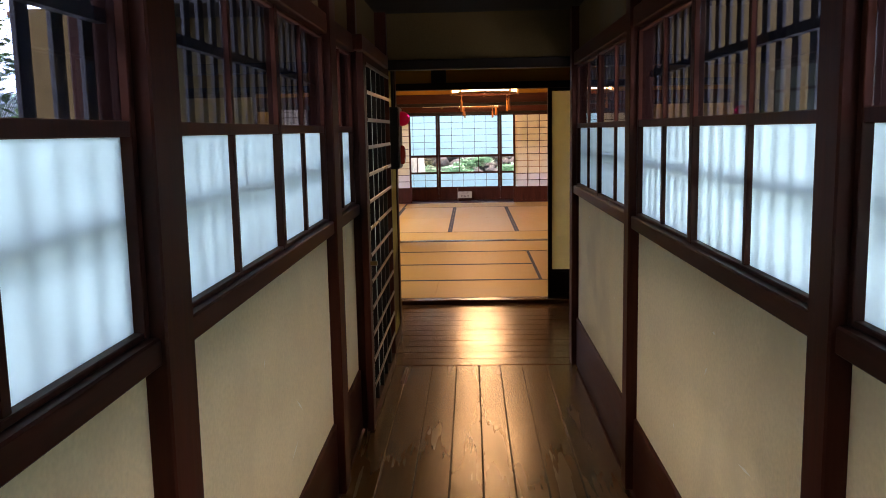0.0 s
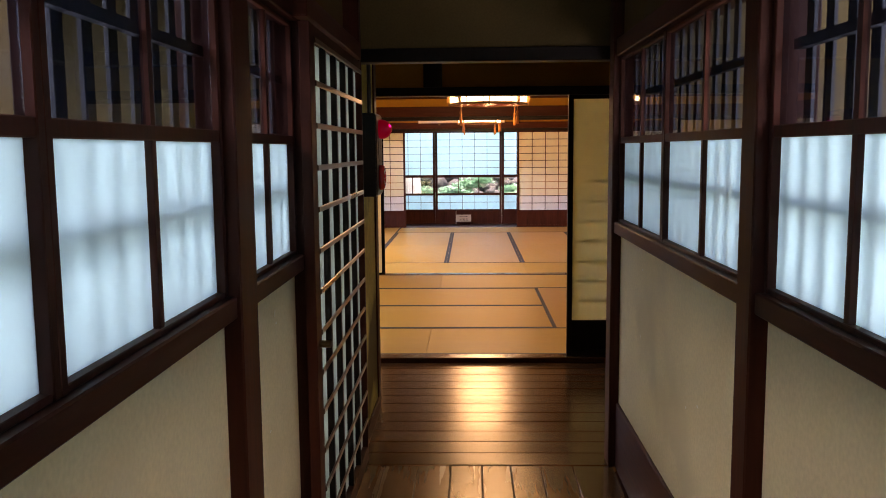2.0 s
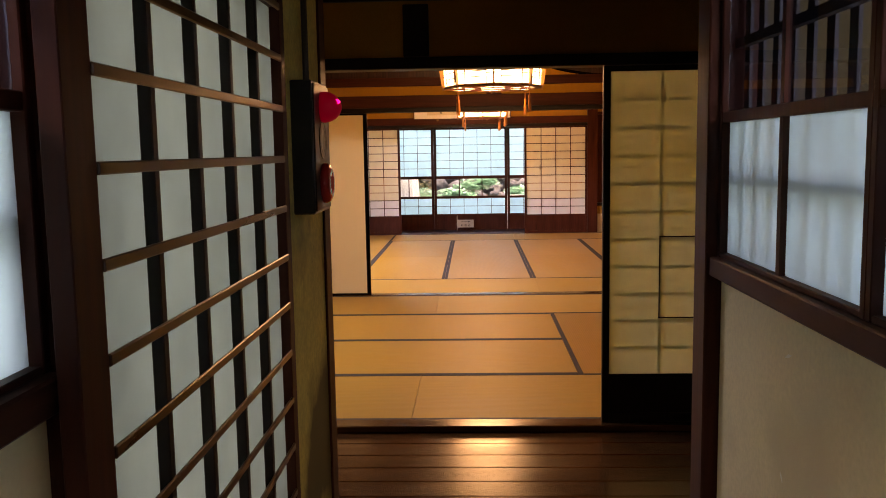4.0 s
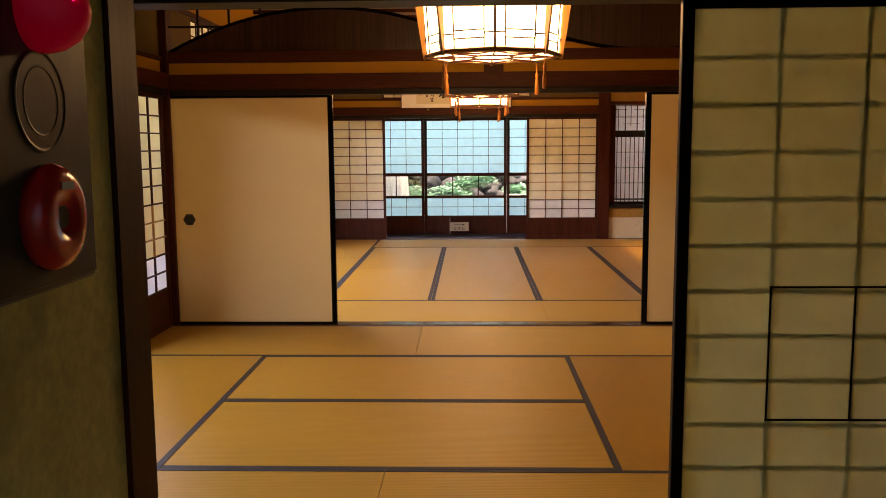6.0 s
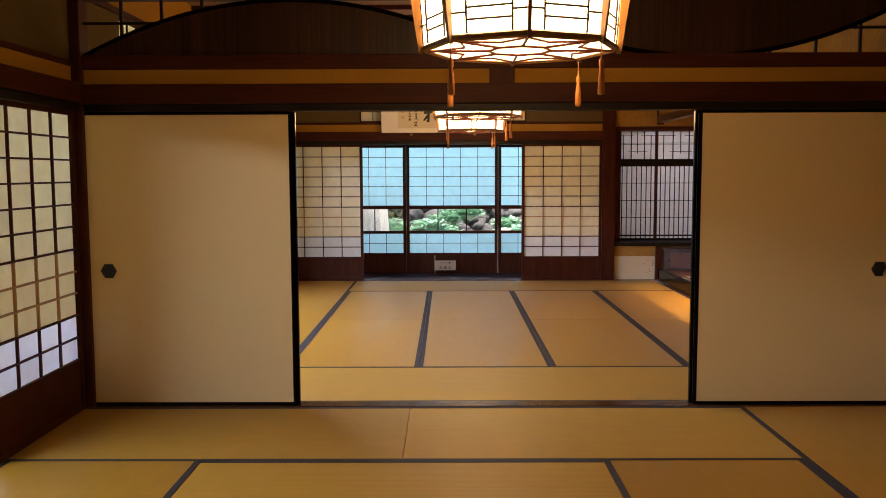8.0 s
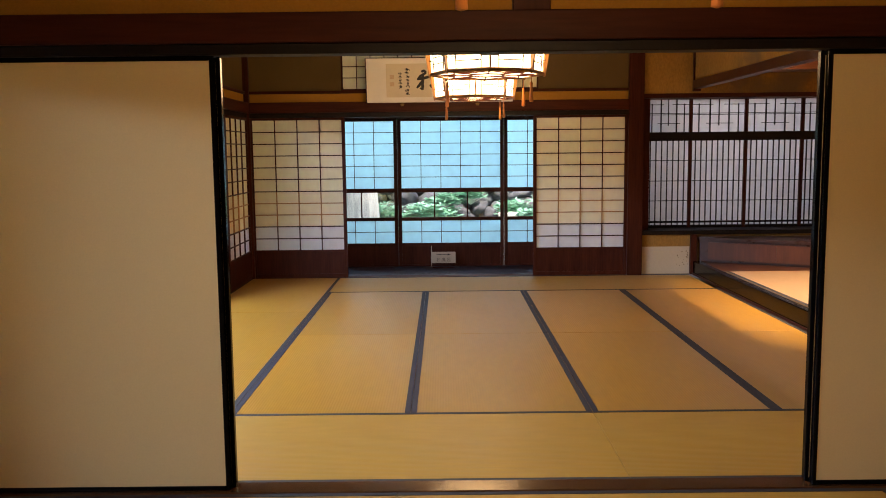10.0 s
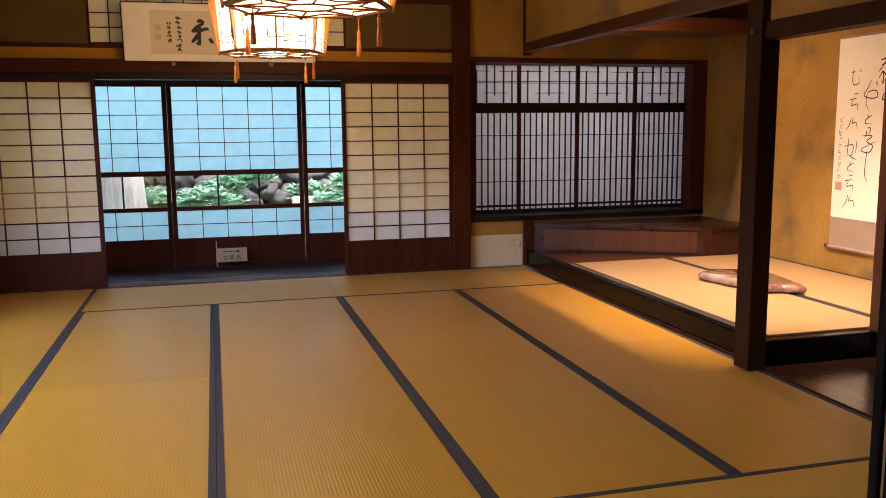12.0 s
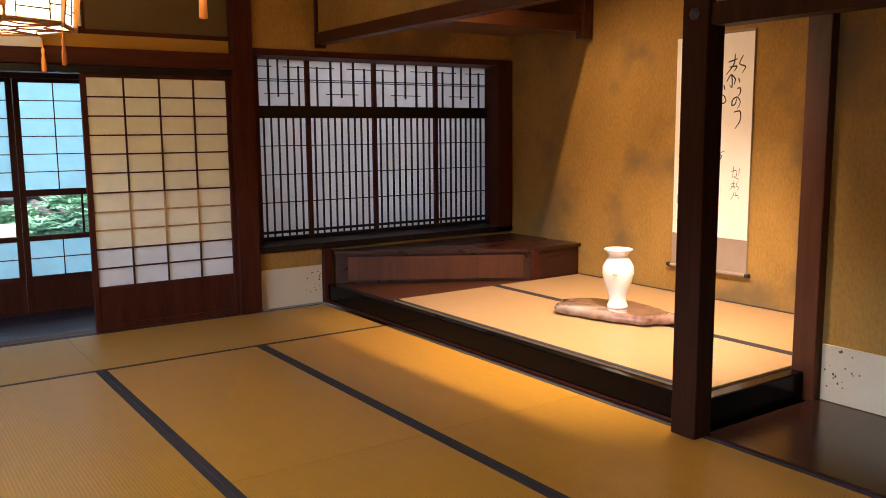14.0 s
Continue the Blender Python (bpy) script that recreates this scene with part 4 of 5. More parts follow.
W_, zb, zm0, zm1, zt = 2.29, 0.0, 0.96, 1.055, 1.41
part("paper", box(bmesh.new(), 0, W_, 0.012, 0.014, 0, zm0 + 0.01), PAPER_GREY, window, "translucent white paper")
part("paper", box(bmesh.new(), 0, W_, 0.012, 0.014, zm1 - 0.01, zt), PAPER_GREY, window, "translucent white paper")
part("rail", box(bmesh.new(), 0, W_, -0.03, 0.011, zm0, zm1, 0.003), BLACKWOOD, window)
part("rail", box(bmesh.new(), 0, W_, -0.02, 0.011, 0, 0.03, 0.003), BLACKWOOD, window)
part("rail", box(bmesh.new(), 0, W_, -0.02, 0.011, 0.055, 0.075, 0.003), BLACKWOOD, window)
cuts = [0, 0.50, 1.11, 1.73, W_]
st = mesh_of("stile", box(bmesh.new(), -0.018, 0.018, -0.022, 0.011, 0, zt, 0.002), WOOD)
for x in cuts[1:-1]:
    part("stile", st, None, window, m=Matrix.Translation((x, 0, 0)))
slat = mesh_of("slat", box(bmesh.new(), -0.0045, 0.0045, -0.008, 0.0112, 0.03, zm0), BLACKWOOD)
for a, b in zip(cuts, cuts[1:]):
    n = 8 if b - a < 0.55 else 10
    for k in range(1, n):
        part("slat", slat, None, window, m=Matrix.Translation((a + (b - a) * k / n, 0, 0)))
    for f_, low_, high_ in ((0.15, 0.0, 0.31), (0.35, 0.0, 0.355), (0.51, 0.07, 0.355), (0.69, 0.0, 0.355), (0.86, 0.0, 0.31)):
        half_ = 0.0055 if f_ in (0.35, 0.69) else 0.0035
        part("slat", box(bmesh.new(), -half_, half_, -0.010, 0.0112, zm1 + low_, zm1 + high_), BLACKWOOD, window, m=Matrix.Translation((a + (b - a) * f_, 0, 0)))
    fret = bmesh.new()
    w = b - a
    for x0, x1, z in ((0.0, 0.40, 0.30), (0.60, 1.0, 0.30), (0.0, 1.0, 0.205), (0.0, 1.0, 0.19), (0.28, 0.76, 0.095)):
        box(fret, a + w * x0, a + w * x1, -0.0095, 0.0105, zm1 + z - 0.003, zm1 + z + 0.003)
    part("fret", fret, BLACKWOOD, window, "stepped fretwork bars")
thin = mesh_of("bar", box(bmesh.new(), 0, W_, -0.006, 0.0115, -0.0035, 0.0035), BLACKWOOD)
for z in (0.30, 0.52, 0.745):
    part("bar", thin, None, window, m=Matrix.Translation((0, 0, z)))

# display alcove platform
toko = thing("alcove_platform", pose(0, 0, 0), "raised alcove platform edged in glossy black lacquer", "platform")
part("front_edge", box(bmesh.new(), 2.885, 2.955, 13.2505, YB - 0.04, 0.0, 0.145, 0.006), LACQUER, toko, "glossy black lacquered edge")
part("side_edge", box(bmesh.new(), 2.885, 3.645, 13.165, 13.245, 0.0, 0.144, 0.006), LACQUER, toko, "glossy black lacquered edge")
part("base", box(bmesh.new(), 2.955, 4.76, 13.245, YB, 0.0, 0.12), BLACKWOOD, toko)
part("back_board", box(bmesh.new(), 2.956, 4.758, 15.87, YB - 0.001, 0.1205, 0.142, 0.002), REDWOOD, toko, "red-brown floor board")
beam("trim_base", 2.872, 2.884, 13.25, YB - 0.04, 0.0, 0.02, WOOD_Y, "thin wooden strip along the platform", "trim")
cab = thing("corner_cabinet", pose(0, 0, 0.143), "low red-brown corner cabinet with sliding doors under the window", "cabinet")
P0, P1, P2 = Vector((2.94, 16.70)), Vector((4.27, 15.88)), Vector((4.757, 15.88))
part("body", prism([(2.96, 16.74), (4.27, 15.90), (4.755, 15.90), (4.755, 16.77), (2.96, 16.77)], 0, 0.235), CABWOOD, cab)
part("top", prism([(2.94, 16.72), (4.255, 15.87), (4.757, 15.87), (4.757, 16.775), (2.94, 16.775)], 0.2355, 0.262), CABWOOD, cab, "dark polished top board")
d = (P1 - P0)
for f0, f1, off in ((0.06, 0.50, 0.012), (0.49, 0.94, 0.005)):
    a, b = P0 + d * f0, P0 + d * f1
    nrm = Vector((d.y, -d.x)).normalized()
    q = [a + nrm * 0.0, b + nrm * 0.0, b + nrm * off, a + nrm * off]
    part("sliding_door", prism([(v.x, v.y) for v in q][::-1], 0.03, 0.215), REDPOST, cab, "red-brown sliding cabinet door")
part("frame_post", prism([(4.255, 15.872), (4.30, 15.872), (4.30, 15.899), (4.245, 15.899)], 0.0, 0.235), WOOD, cab)

# wood slab and vase
outline = []
rnd = random.Random(4)
for k in range(40):
    a = 2 * math.pi * k / 40
    r = 1 + 0.08 * math.sin(3 * a + 0.6) + 0.06 * math.sin(5 * a + 2) + 0.05 * math.sin(8 * a + 1) + 0.035 * math.sin(13 * a)
    outline.append((0.22 * r * math.cos(a), 0.41 * r * math.sin(a)))
bm = bmesh.new()
rings = []
for s_, z in ((0.88, 0.0), (0.98, 0.014), (1.0, 0.034), (0.975, 0.050), (0.91, 0.060), (0.8, 0.064), (0.4, 0.061)):
    rings.append([bm.verts.new((x * s_, y * s_, z + (0.003 * math.sin(40 * x) * math.sin(23 * y) if z > 0.02 else 0))) for x, y in outline])
for a, b in zip(rings, rings[1:]):
    for k in range(40):
        bm.faces.new((a[k], a[(k + 1) % 40], b[(k + 1) % 40], b[k]))
bm.faces.new(rings[0][::-1])
bm.faces.new(rings[-1])
slab = part("wood_slab", bm, SLABWOOD, smooth=True, m=pose(3.79, 14.57, 0.157, 0, 0, 12))
tagged(slab, "polished burl wood slab with a wavy natural edge", "slab")
body = lathe([(0.052, 0), (0.060, 0.004), (0.061, 0.018), (0.052, 0.040), (0.050, 0.062), (0.062, 0.105), (0.082, 0.160), (0.093, 0.210), (0.090, 0.250), (0.070, 0.285), (0.056, 0.302), (0.058, 0.318), (0.074, 0.338), (0.084, 0.348), (0.081, 0.352), (0.066, 0.338), (0.050, 0.315), (0.045, 0.30)], 48)
vase = thing("vase", Matrix.Translation((3.79, 14.54, 0.212)) @ Matrix.Scale(1.07, 4), "glossy white porcelain baluster vase on the wooden slab", "vase")
part("body", body, PORCELAIN, vase, smooth=True)
for a in (35, 215):
    part("handle", lathe([(0.004, 0.0), (0.014, 0.004), (0.017, 0.012), (0.010, 0.02), (0.003, 0.022)], 12), PORCELAIN, vase, "small moulded lug", pose(0.088 * math.cos(radians(a)), 0.088 * math.sin(radians(a)), 0.222, 0, 90, a), True)


def brush(name, strokes, parent, m, width, mat=INK):
    """Brush strokes: tapered ribbons laid just over a sheet. Local x right, z up, facing -y."""
    bm = bmesh.new()
    for pts in strokes:
        n = len(pts)
        left, right = [], []
        for i, (x, z) in enumerate(pts):
            a, b = pts[max(0, i - 1)], pts[min(n - 1, i + 1)]
            dx, dz = b[0] - a[0], b[1] - a[1]
            ln = math.hypot(dx, dz) or 1
            wd = width * (0.35 + 0.65 * math.sin(math.pi * (0.15 + 0.8 * i / max(1, n - 1))))
            left.append(bm.verts.new((x - dz / ln * wd / 2, 0, z + dx / ln * wd / 2)))
            right.append(bm.verts.new((x + dz / ln * wd / 2, 0, z - dx / ln * wd / 2)))
        for i in range(n - 1):
            bm.faces.new((left[i], right[i], right[i + 1], left[i + 1]))
    return part(name, bm, mat, parent, "flowing brush-written ink strokes", m)


def cursive(rng, x, z, size):
    """One running-hand character: two or three bent strokes."""
    out = []
    for _ in range(rng.choice((3, 3, 4))):
        x0, z0 = x + rng.uniform(-0.35, 0.25) * size, z + rng.uniform(0.0, 0.45) * size
        dx, dz = rng.uniform(-0.5, 0.6) * size, rng.uniform(-0.75, -0.2) * size
        bend = rng.uniform(-0.5, 0.5) * size
        out.append([(x0 + dx * t + bend * math.sin(math.pi * t), z0 + dz * t + 0.2 * bend * math.sin(2 * math.pi * t)) for t in [k / 7 for k in range(8)]])
    return out


# hanging scroll
scroll = thing("hanging_scroll", pose(4.752, 14.61, 0.33, 0, 0, -90), "hanging scroll of black cursive writing on white paper", "scroll")
part("mount", box(bmesh.new(), -0.315, 0.315, -0.004, 0.0, 0.02, 1.62), SCROLL_CLOTH, scroll, "brown cloth mounting")
part("paper", box(bmesh.new(), -0.312, 0.312, -0.006, -0.0045, 0.255, 1.62), SCROLL_PAPER, scroll, "white writing paper")
roller = part("roller", rod(bmesh.new(), (-0.315, -0.012, 0.02), (0.315, -0.012, 0.02), 0.013, 12), SCROLL_CLOTH, scroll)
part("knob", rod(bmesh.new(), (-0.345, -0.012, 0.02), (-0.315, -0.012, 0.02), 0.015, 12), ALARM_BLACK, roller, "black roller knob")
part("knob", rod(bmesh.new(), (0.315, -0.012, 0.02), (0.345, -0.012, 0.02), 0.015, 12), ALARM_BLACK, roller, "black roller knob")
part("top_rod", rod(bmesh.new(), (-0.315, -0.006, 1.625), (0.315, -0.006, 1.625), 0.008, 8), SCROLL_CLOTH, scroll)
HAND = {  # running-hand shapes in a unit box
    "capital": [[(-0.42, 0.18), (0.06, 0.30)], [(-0.08, 0.52), (-0.14, 0.08), (-0.52, -0.36)], [(-0.36, -0.04), (0.02, -0.02), (-0.12, -0.24)], [(0.34, 0.44), (0.16, 0.08), (0.46, -0.06), (0.30, -0.34)]],
    "leap": [[(-0.40, -0.02), (-0.12, 0.32), (-0.06, -0.30), (-0.22, -0.18)], [(-0.14, 0.36), (0.12, 0.10), (0.05, -0.2)], [(0.32, 0.14), (0.40, -0.10)], [(-0.56, -0.18), (-0.48, -0.42)]],
    "curl": [[(0.05, 0.30), (-0.05, -0.10), (-0.35, -0.22), (-0.30, 0.20), (0.10, 0.40), (0.40, 0.0), (0.15, -0.48)]],
    "drop": [[(-0.12, 0.30), (0.28, 0.34), (0.30, -0.16), (-0.02, -0.62)]],
    "loop": [[(0.06, 0.70), (-0.10, 0.40), (-0.32, 0.08), (0.02, -0.06), (0.46, -0.02), (0.34, 0.26), (-0.12, 0.16), (-0.16, -0.30), (0.04, -0.62)]],
    "hook": [[(-0.10, 0.42), (0.0, 0.10)], [(0.32, 0.32), (-0.20, 0.06), (-0.28, -0.26), (0.34, -0.30)]],
}
HAND.update({
    "knot": [[(-0.30, 0.36), (0.30, 0.36), (-0.02, 0.10), (0.36, -0.10), (0.12, -0.42), (-0.36, -0.30), (0.10, -0.06), (0.52, 0.10)], [(-0.05, 0.60), (-0.12, 0.30)]],
    "fall": [[(0.0, 0.95), (-0.08, 0.10), (-0.05, -0.60), (0.16, -0.92)]],
    "bow": [[(-0.36, 0.34), (-0.04, 0.40)], [(-0.20, 0.56), (-0.26, -0.10), (-0.10, -0.42), (0.30, -0.32), (0.26, 0.0)], [(0.32, 0.52), (0.46, 0.34)]],
    "three": [[(-0.05, 0.45), (0.30, 0.50)], [(-0.40, 0.12), (0.20, 0.22)], [(-0.10, 0.10), (-0.20, -0.20), (0.25, -0.12), (0.30, -0.45)]],
    "split": [[(-0.10, 0.40), (-0.20, 0.0), (-0.50, -0.35)], [(0.10, 0.35), (0.0, 0.05), (0.30, 0.10), (0.42, -0.25)]],
    "gate": [[(-0.20, 0.5), (-0.25, -0.4)], [(-0.45, 0.1), (0.1, 0.18), (0.05, -0.3), (-0.2, -0.25)], [(0.35, 0.4), (0.30, -0.2)], [(-0.1, -0.35), (0.35, -0.5)]],
})


def flowing(pts, n=6):
    """A smooth line through the points."""
    p = [Vector(q) for q in (pts[0], *pts, pts[-1])]
    out = []
    for a, b, c, d3 in zip(p, p[1:], p[2:], p[3:]):
        for k in range(n):
            t = k / n
            out.append(0.5 * (2 * b + (c - a) * t + (2 * a - 5 * b + 4 * c - d3) * t * t + (3 * b - a - 3 * c + d3) * t ** 3))
    return [(v.x, v.y) for v in out + [p[-1]]]


COLUMNS = (
    (0.01, ((0.180, 1.403, 0.15, "capital"), (0.159, 1.305, 0.13, "leap"), (0.199, 1.237, 0.06, "drop"), (0.186, 1.165, 0.085, "curl"), (0.187, 1.065, 0.12, "drop"))),
    (0.0085, ((0.025, 1.172, 0.17, "loop"), (0.030, 1.004, 0.10, "hook"), (0.034, 0.925, 0.06, "drop"), (0.029, 0.829, 0.16, "knot"), (0.034, 0.660, 0.12, "fall"))),
    (0.0075, ((-0.126, 1.316, 0.12, "bow"), (-0.127, 1.138, 0.13, "three"), (-0.135, 0.973, 0.13, "split"), (-0.129, 0.788, 0.16, "gate"), (-0.126, 0.650, 0.10, "hook"), (-0.126, 0.527, 0.13, "three"), (-0.123, 0.383, 0.14, "split"))),
    (0.0045, ((0.204, 0.700, 0.085, "gate"), (0.200, 0.610, 0.075, "capital"), (0.206, 0.545, 0.07, "split"))),
    (0.0035, tuple((-0.249 + 0.006 * math.sin(2.3 * k), 1.003 - 0.048 * k, 0.045, ("three", "hook", "gate", "split", "leap")[k % 5]) for k in range(10))),
)
for width, column in COLUMNS:
    for x, z, size, letter in column:
        for pts in HAND[letter]:
            brush("brush_stroke", [flowing([(x + u * size, z + v * size) for u, v in pts])], scroll, Matrix.Translation((0, -0.0068, 0)), width)
part("seal", box(bmesh.new(), -0.280, -0.208, -0.0072, -0.0062, 0.468, 0.532), SEAL_PALE, scroll, "small red seal stamp")

boss = part("nail_cover", lathe([(0.002, 0), (0.024, 0.002), (0.026, 0.008), (0.014, 0.014), (0.002, 0.016)], 6), ALARM_BLACK, m=pose(2.775, 13.185, 1.785, 90, 0, -90))
tagged(boss, "dark metal nail cover on the alcove post", "nail cover", "nail covers")

# framed calligraphy over the back opening
frame_ = thing("framed_calligraphy", pose(0.175, YB - 0.075, 1.862, 9, 0, 0), "white-bordered frame of black brush calligraphy leaning forward", "framed calligraphy")
part("border", box(bmesh.new(), -0.765, 0.765, -0.012, 0.006, 0, 0.455, 0.003), SCROLL_PAPER, frame_, "white paper border")
part("sheet", box(bmesh.new(), -0.558, 0.558, -0.0145, -0.0125, 0.055, 0.40), CREAM, frame_, "cream writing paper")
for x0, x1, z0, z1 in ((-0.768, 0.768, -0.008, 0.0), (-0.768, 0.768, 0.456, 0.464), (-0.774, -0.766, 0.0, 0.456), (0.766, 0.774, 0.0, 0.456)):
    part("edge", box(bmesh.new(), x0, x1, -0.014, 0.006, z0, z1), WOOD, frame_)
big = [[(-0.19, 0.315), (-0.165, 0.325), (-0.135, 0.310)], [(-0.14, 0.305), (-0.20, 0.270), (-0.235, 0.235)], [(-0.235, 0.240), (-0.18, 0.245), (-0.12, 0.262), (-0.10, 0.255)], [(-0.17, 0.275), (-0.178, 0.21), (-0.18, 0.135), (-0.205, 0.150)], [(-0.18, 0.225), (-0.215, 0.175), (-0.240, 0.150)], [(-0.10, 0.185), (-0.085, 0.165), (-0.07, 0.145)],
       [(0.04, 0.31), (0.07, 0.26), (0.05, 0.18)], [(0.13, 0.31), (0.16, 0.25), (0.22, 0.17)], [(0.06, 0.23), (0.13, 0.235), (0.20, 0.24)]]
smooth_big = []
for s_ in big:
    fine = []
    for a, b in zip(s_, s_[1:]):
        fine += [(a[0] + (b[0] - a[0]) * k / 4, a[1] + (b[1] - a[1]) * k / 4) for k in range(4)]
    smooth_big.append(fine + [s_[-1]])
for stroke in smooth_big:
    brush("brush_stroke", [stroke], frame_, Matrix.Translation((0, -0.0152, 0)), 0.030)
rng = random.Random(5)
for x, z0, z1, size in ((-0.335, 0.34, 0.085, 0.032), (-0.41, 0.30, 0.14, 0.030)):
    z = z0
    while z > z1:
        for stroke in cursive(rng, x, z, size) + cursive(rng, x, z, size):
            brush("brush_stroke", [stroke], frame_, Matrix.Translation((0, -0.0152, 0)), 0.0065)
        z -= size * 1.1
for z in (0.245, 0.17):
    part("seal", box(bmesh.new(), -0.520, -0.474, -0.0156, -0.0148, z, z + 0.042), SEAL_FADED, frame_, "small faded seal stamp")
for x in (-0.22, 0.57):
    hook = part("hook", lathe([(0.002, 0), (0.018, 0.002), (0.022, 0.006), (0.012, 0.012), (0.002, 0.014)], 6), BRASS, m=pose(x, YB - 0.0755, 1.842, 90, 0, 0))
    hook.name = "nail_cover"
    tagged(hook, "small metal nail cover on the dark beam", "nail cover", "nail covers")

# way sign in the veranda
sign = thing("way_sign", pose(0.195, 17.80, -0.05, -8, 0, 0), "small white sign board pointing the way to the bath", "sign")
part("board", box(bmesh.new(), -0.145, 0.145, -0.006, 0.006, 0.06, 0.195, 0.002), SIGN, sign)
part("arrow", box(bmesh.new(), -0.085, 0.055, -0.0075, -0.0062, 0.159, 0.165), INK, sign, "thin black arrow")
part("arrow", prism([(0.05, 0.0), (0.09, 0.012), (0.05, 0.024)], 0, 0.0012), INK, sign, "thin black arrow", pose(0, -0.0063, 0.150, 90, 0, 0))
text = bpy.data.curves.new("letters", "FONT")
text.body, text.size, text.align_x, text.extrude, text.space_character = "お風呂", 0.05, "CENTER", 0.0004, 1.5
text.materials.append(INK)
words = new("letters", text)
words.parent = sign
words.matrix_local = pose(0.0, -0.0068, 0.082, 90, 0, 0)
part("foot", box(bmesh.new(), -0.13, 0.13, -0.05, 0.05, 0.0, 0.012, 0.002), WOOD, sign)
part("stem", rod(bmesh.new(), (-0.145, 0, 0.012), (-0.145, 0, 0.27), 0.005), SIGN, sign, "thin pale rod")

# alcove lamp, hidden behind the drop wall
for x, y, z in ((3.12, 13.41, 2.685), (3.19, 15.635, 2.625)):
    lamp = thing("spot_lamp", pose(x, y, z), "small dark ceiling spot lamp behind the drop wall", "lamp", "alcove spot lamps")
    part("can", rod(bmesh.new(), (0, 0, 0.0), (-0.008, 0, CEIL - z - 0.02), 0.03, 16), ALARM_BLACK, lamp)
    part("stem", rod(bmesh.new(), (-0.008, 0, CEIL - z - 0.025), (-0.008, 0, CEIL - z), 0.01), ALARM_BLACK, lamp)

# ---- garden ----
ground = block("ground", -90, 90, -70, 110, -0.75, -0.45, SOIL, label="garden soil with moss", bevel=0, category="ground", **ST)


def rock(rng, r):
    bm = bmesh.new()
    bmesh.ops.create_icosphere(bm, subdivisions=3, radius=r)
    off = Vector((rng.uniform(0, 50), rng.uniform(0, 50), 0))
    sx, sy, sz = rng.uniform(0.8, 1.35), rng.uniform(0.7, 1.0), rng.uniform(0.55, 0.85)
    for v in bm.verts:
        k = 1 + 0.38 * noise.noise(v.co * (1.6 / r) + off) + 0.12 * noise.noise(v.co * (4 / r) + off)
        v.co = Vector((v.co.x * sx * k, v.co.y * sy * k, v.co.z * sz * k))
    return bm


rng = random.Random(21)
stones = thing("stone_wall", pose(0, 0, 0), "rough garden wall of piled dark stones", "stone wall")
meshes = [mesh_of("stone", rock(rng, 0.24), ROCK, True) for _ in range(10)]
count = 0
for row in range(11):
    x = -2.6
    while x < 4.4:
        s_ = rng.uniform(0.5, 1.0)
        part("stone", meshes[count % 10], None, stones, m=pose(x, 21.45 + row * 0.035 + rng.uniform(-0.1, 0.1), -0.42 + row * 0.17 + rng.uniform(-0.05, 0.05), rng.uniform(-25, 25), rng.uniform(-25, 25), rng.uniform(0, 360)) @ Matrix.Scale(s_, 4))
        x += 0.36 * s_ + 0.02
        count += 1


# added backing that keeps bright sky from showing between the stones
bank = part("backing_bank", prism([(-12, 22.05), (14, 22.05), (14, 27), (-12, 27)], -0.5, 3.2), SOIL)
tagged(bank, "mossy earth bank added behind the stones to hide the sky", "ground", kind="structure")


def shrub(x, y, z, r, mat, seed, n=900, leaf=0.055, flat=0.8, kind="shrub"):
    """Leaf whorls on thin stems, with gaps."""
    rg = random.Random(seed)
    top = thing(kind, pose(x, y, z), "leafy green garden shrub in daylight", "shrub", "garden shrubs")
    stems = bmesh.new()
    verts, faces = [], []
    for _ in range(n // 9):
        d_ = Vector((rg.gauss(0, 1), rg.gauss(0, 1), abs(rg.gauss(0, 0.9)))).normalized()
        c = Vector((d_.x * r, d_.y * r, d_.z * r * flat)) * rg.uniform(0.45, 1.0)
        if rg.random() < 0.3:
            rod(stems, (0, 0, -0.1), c, 0.008, 4, 0.003)
        for k in range(9):
            a = 2 * math.pi * k / 9 + rg.uniform(-0.3, 0.3)
            out = Vector((math.cos(a), math.sin(a), rg.uniform(-0.25, 0.5))).normalized()
            side = Vector((-math.sin(a), math.cos(a), rg.uniform(-0.3, 0.3))) * leaf * 0.2
            ln = leaf * rg.uniform(0.7, 1.5)
            i = len(verts)
            mid = c + out * ln * 0.55 + Vector((0, 0, 0.004))
            verts += [tuple(c), tuple(mid + side), tuple(c + out * ln), tuple(mid - side)]
            faces.append((i, i + 1, i + 2, i + 3))
    me = bpy.data.meshes.new("leaves")
    me.from_pydata(verts, [], faces)
    me.materials.append(mat)
    tagged(part("leaves", me, None, top, "narrow bright green leaves"), kind="stuff")
    part("stems", stems, BARK, top)
    return top


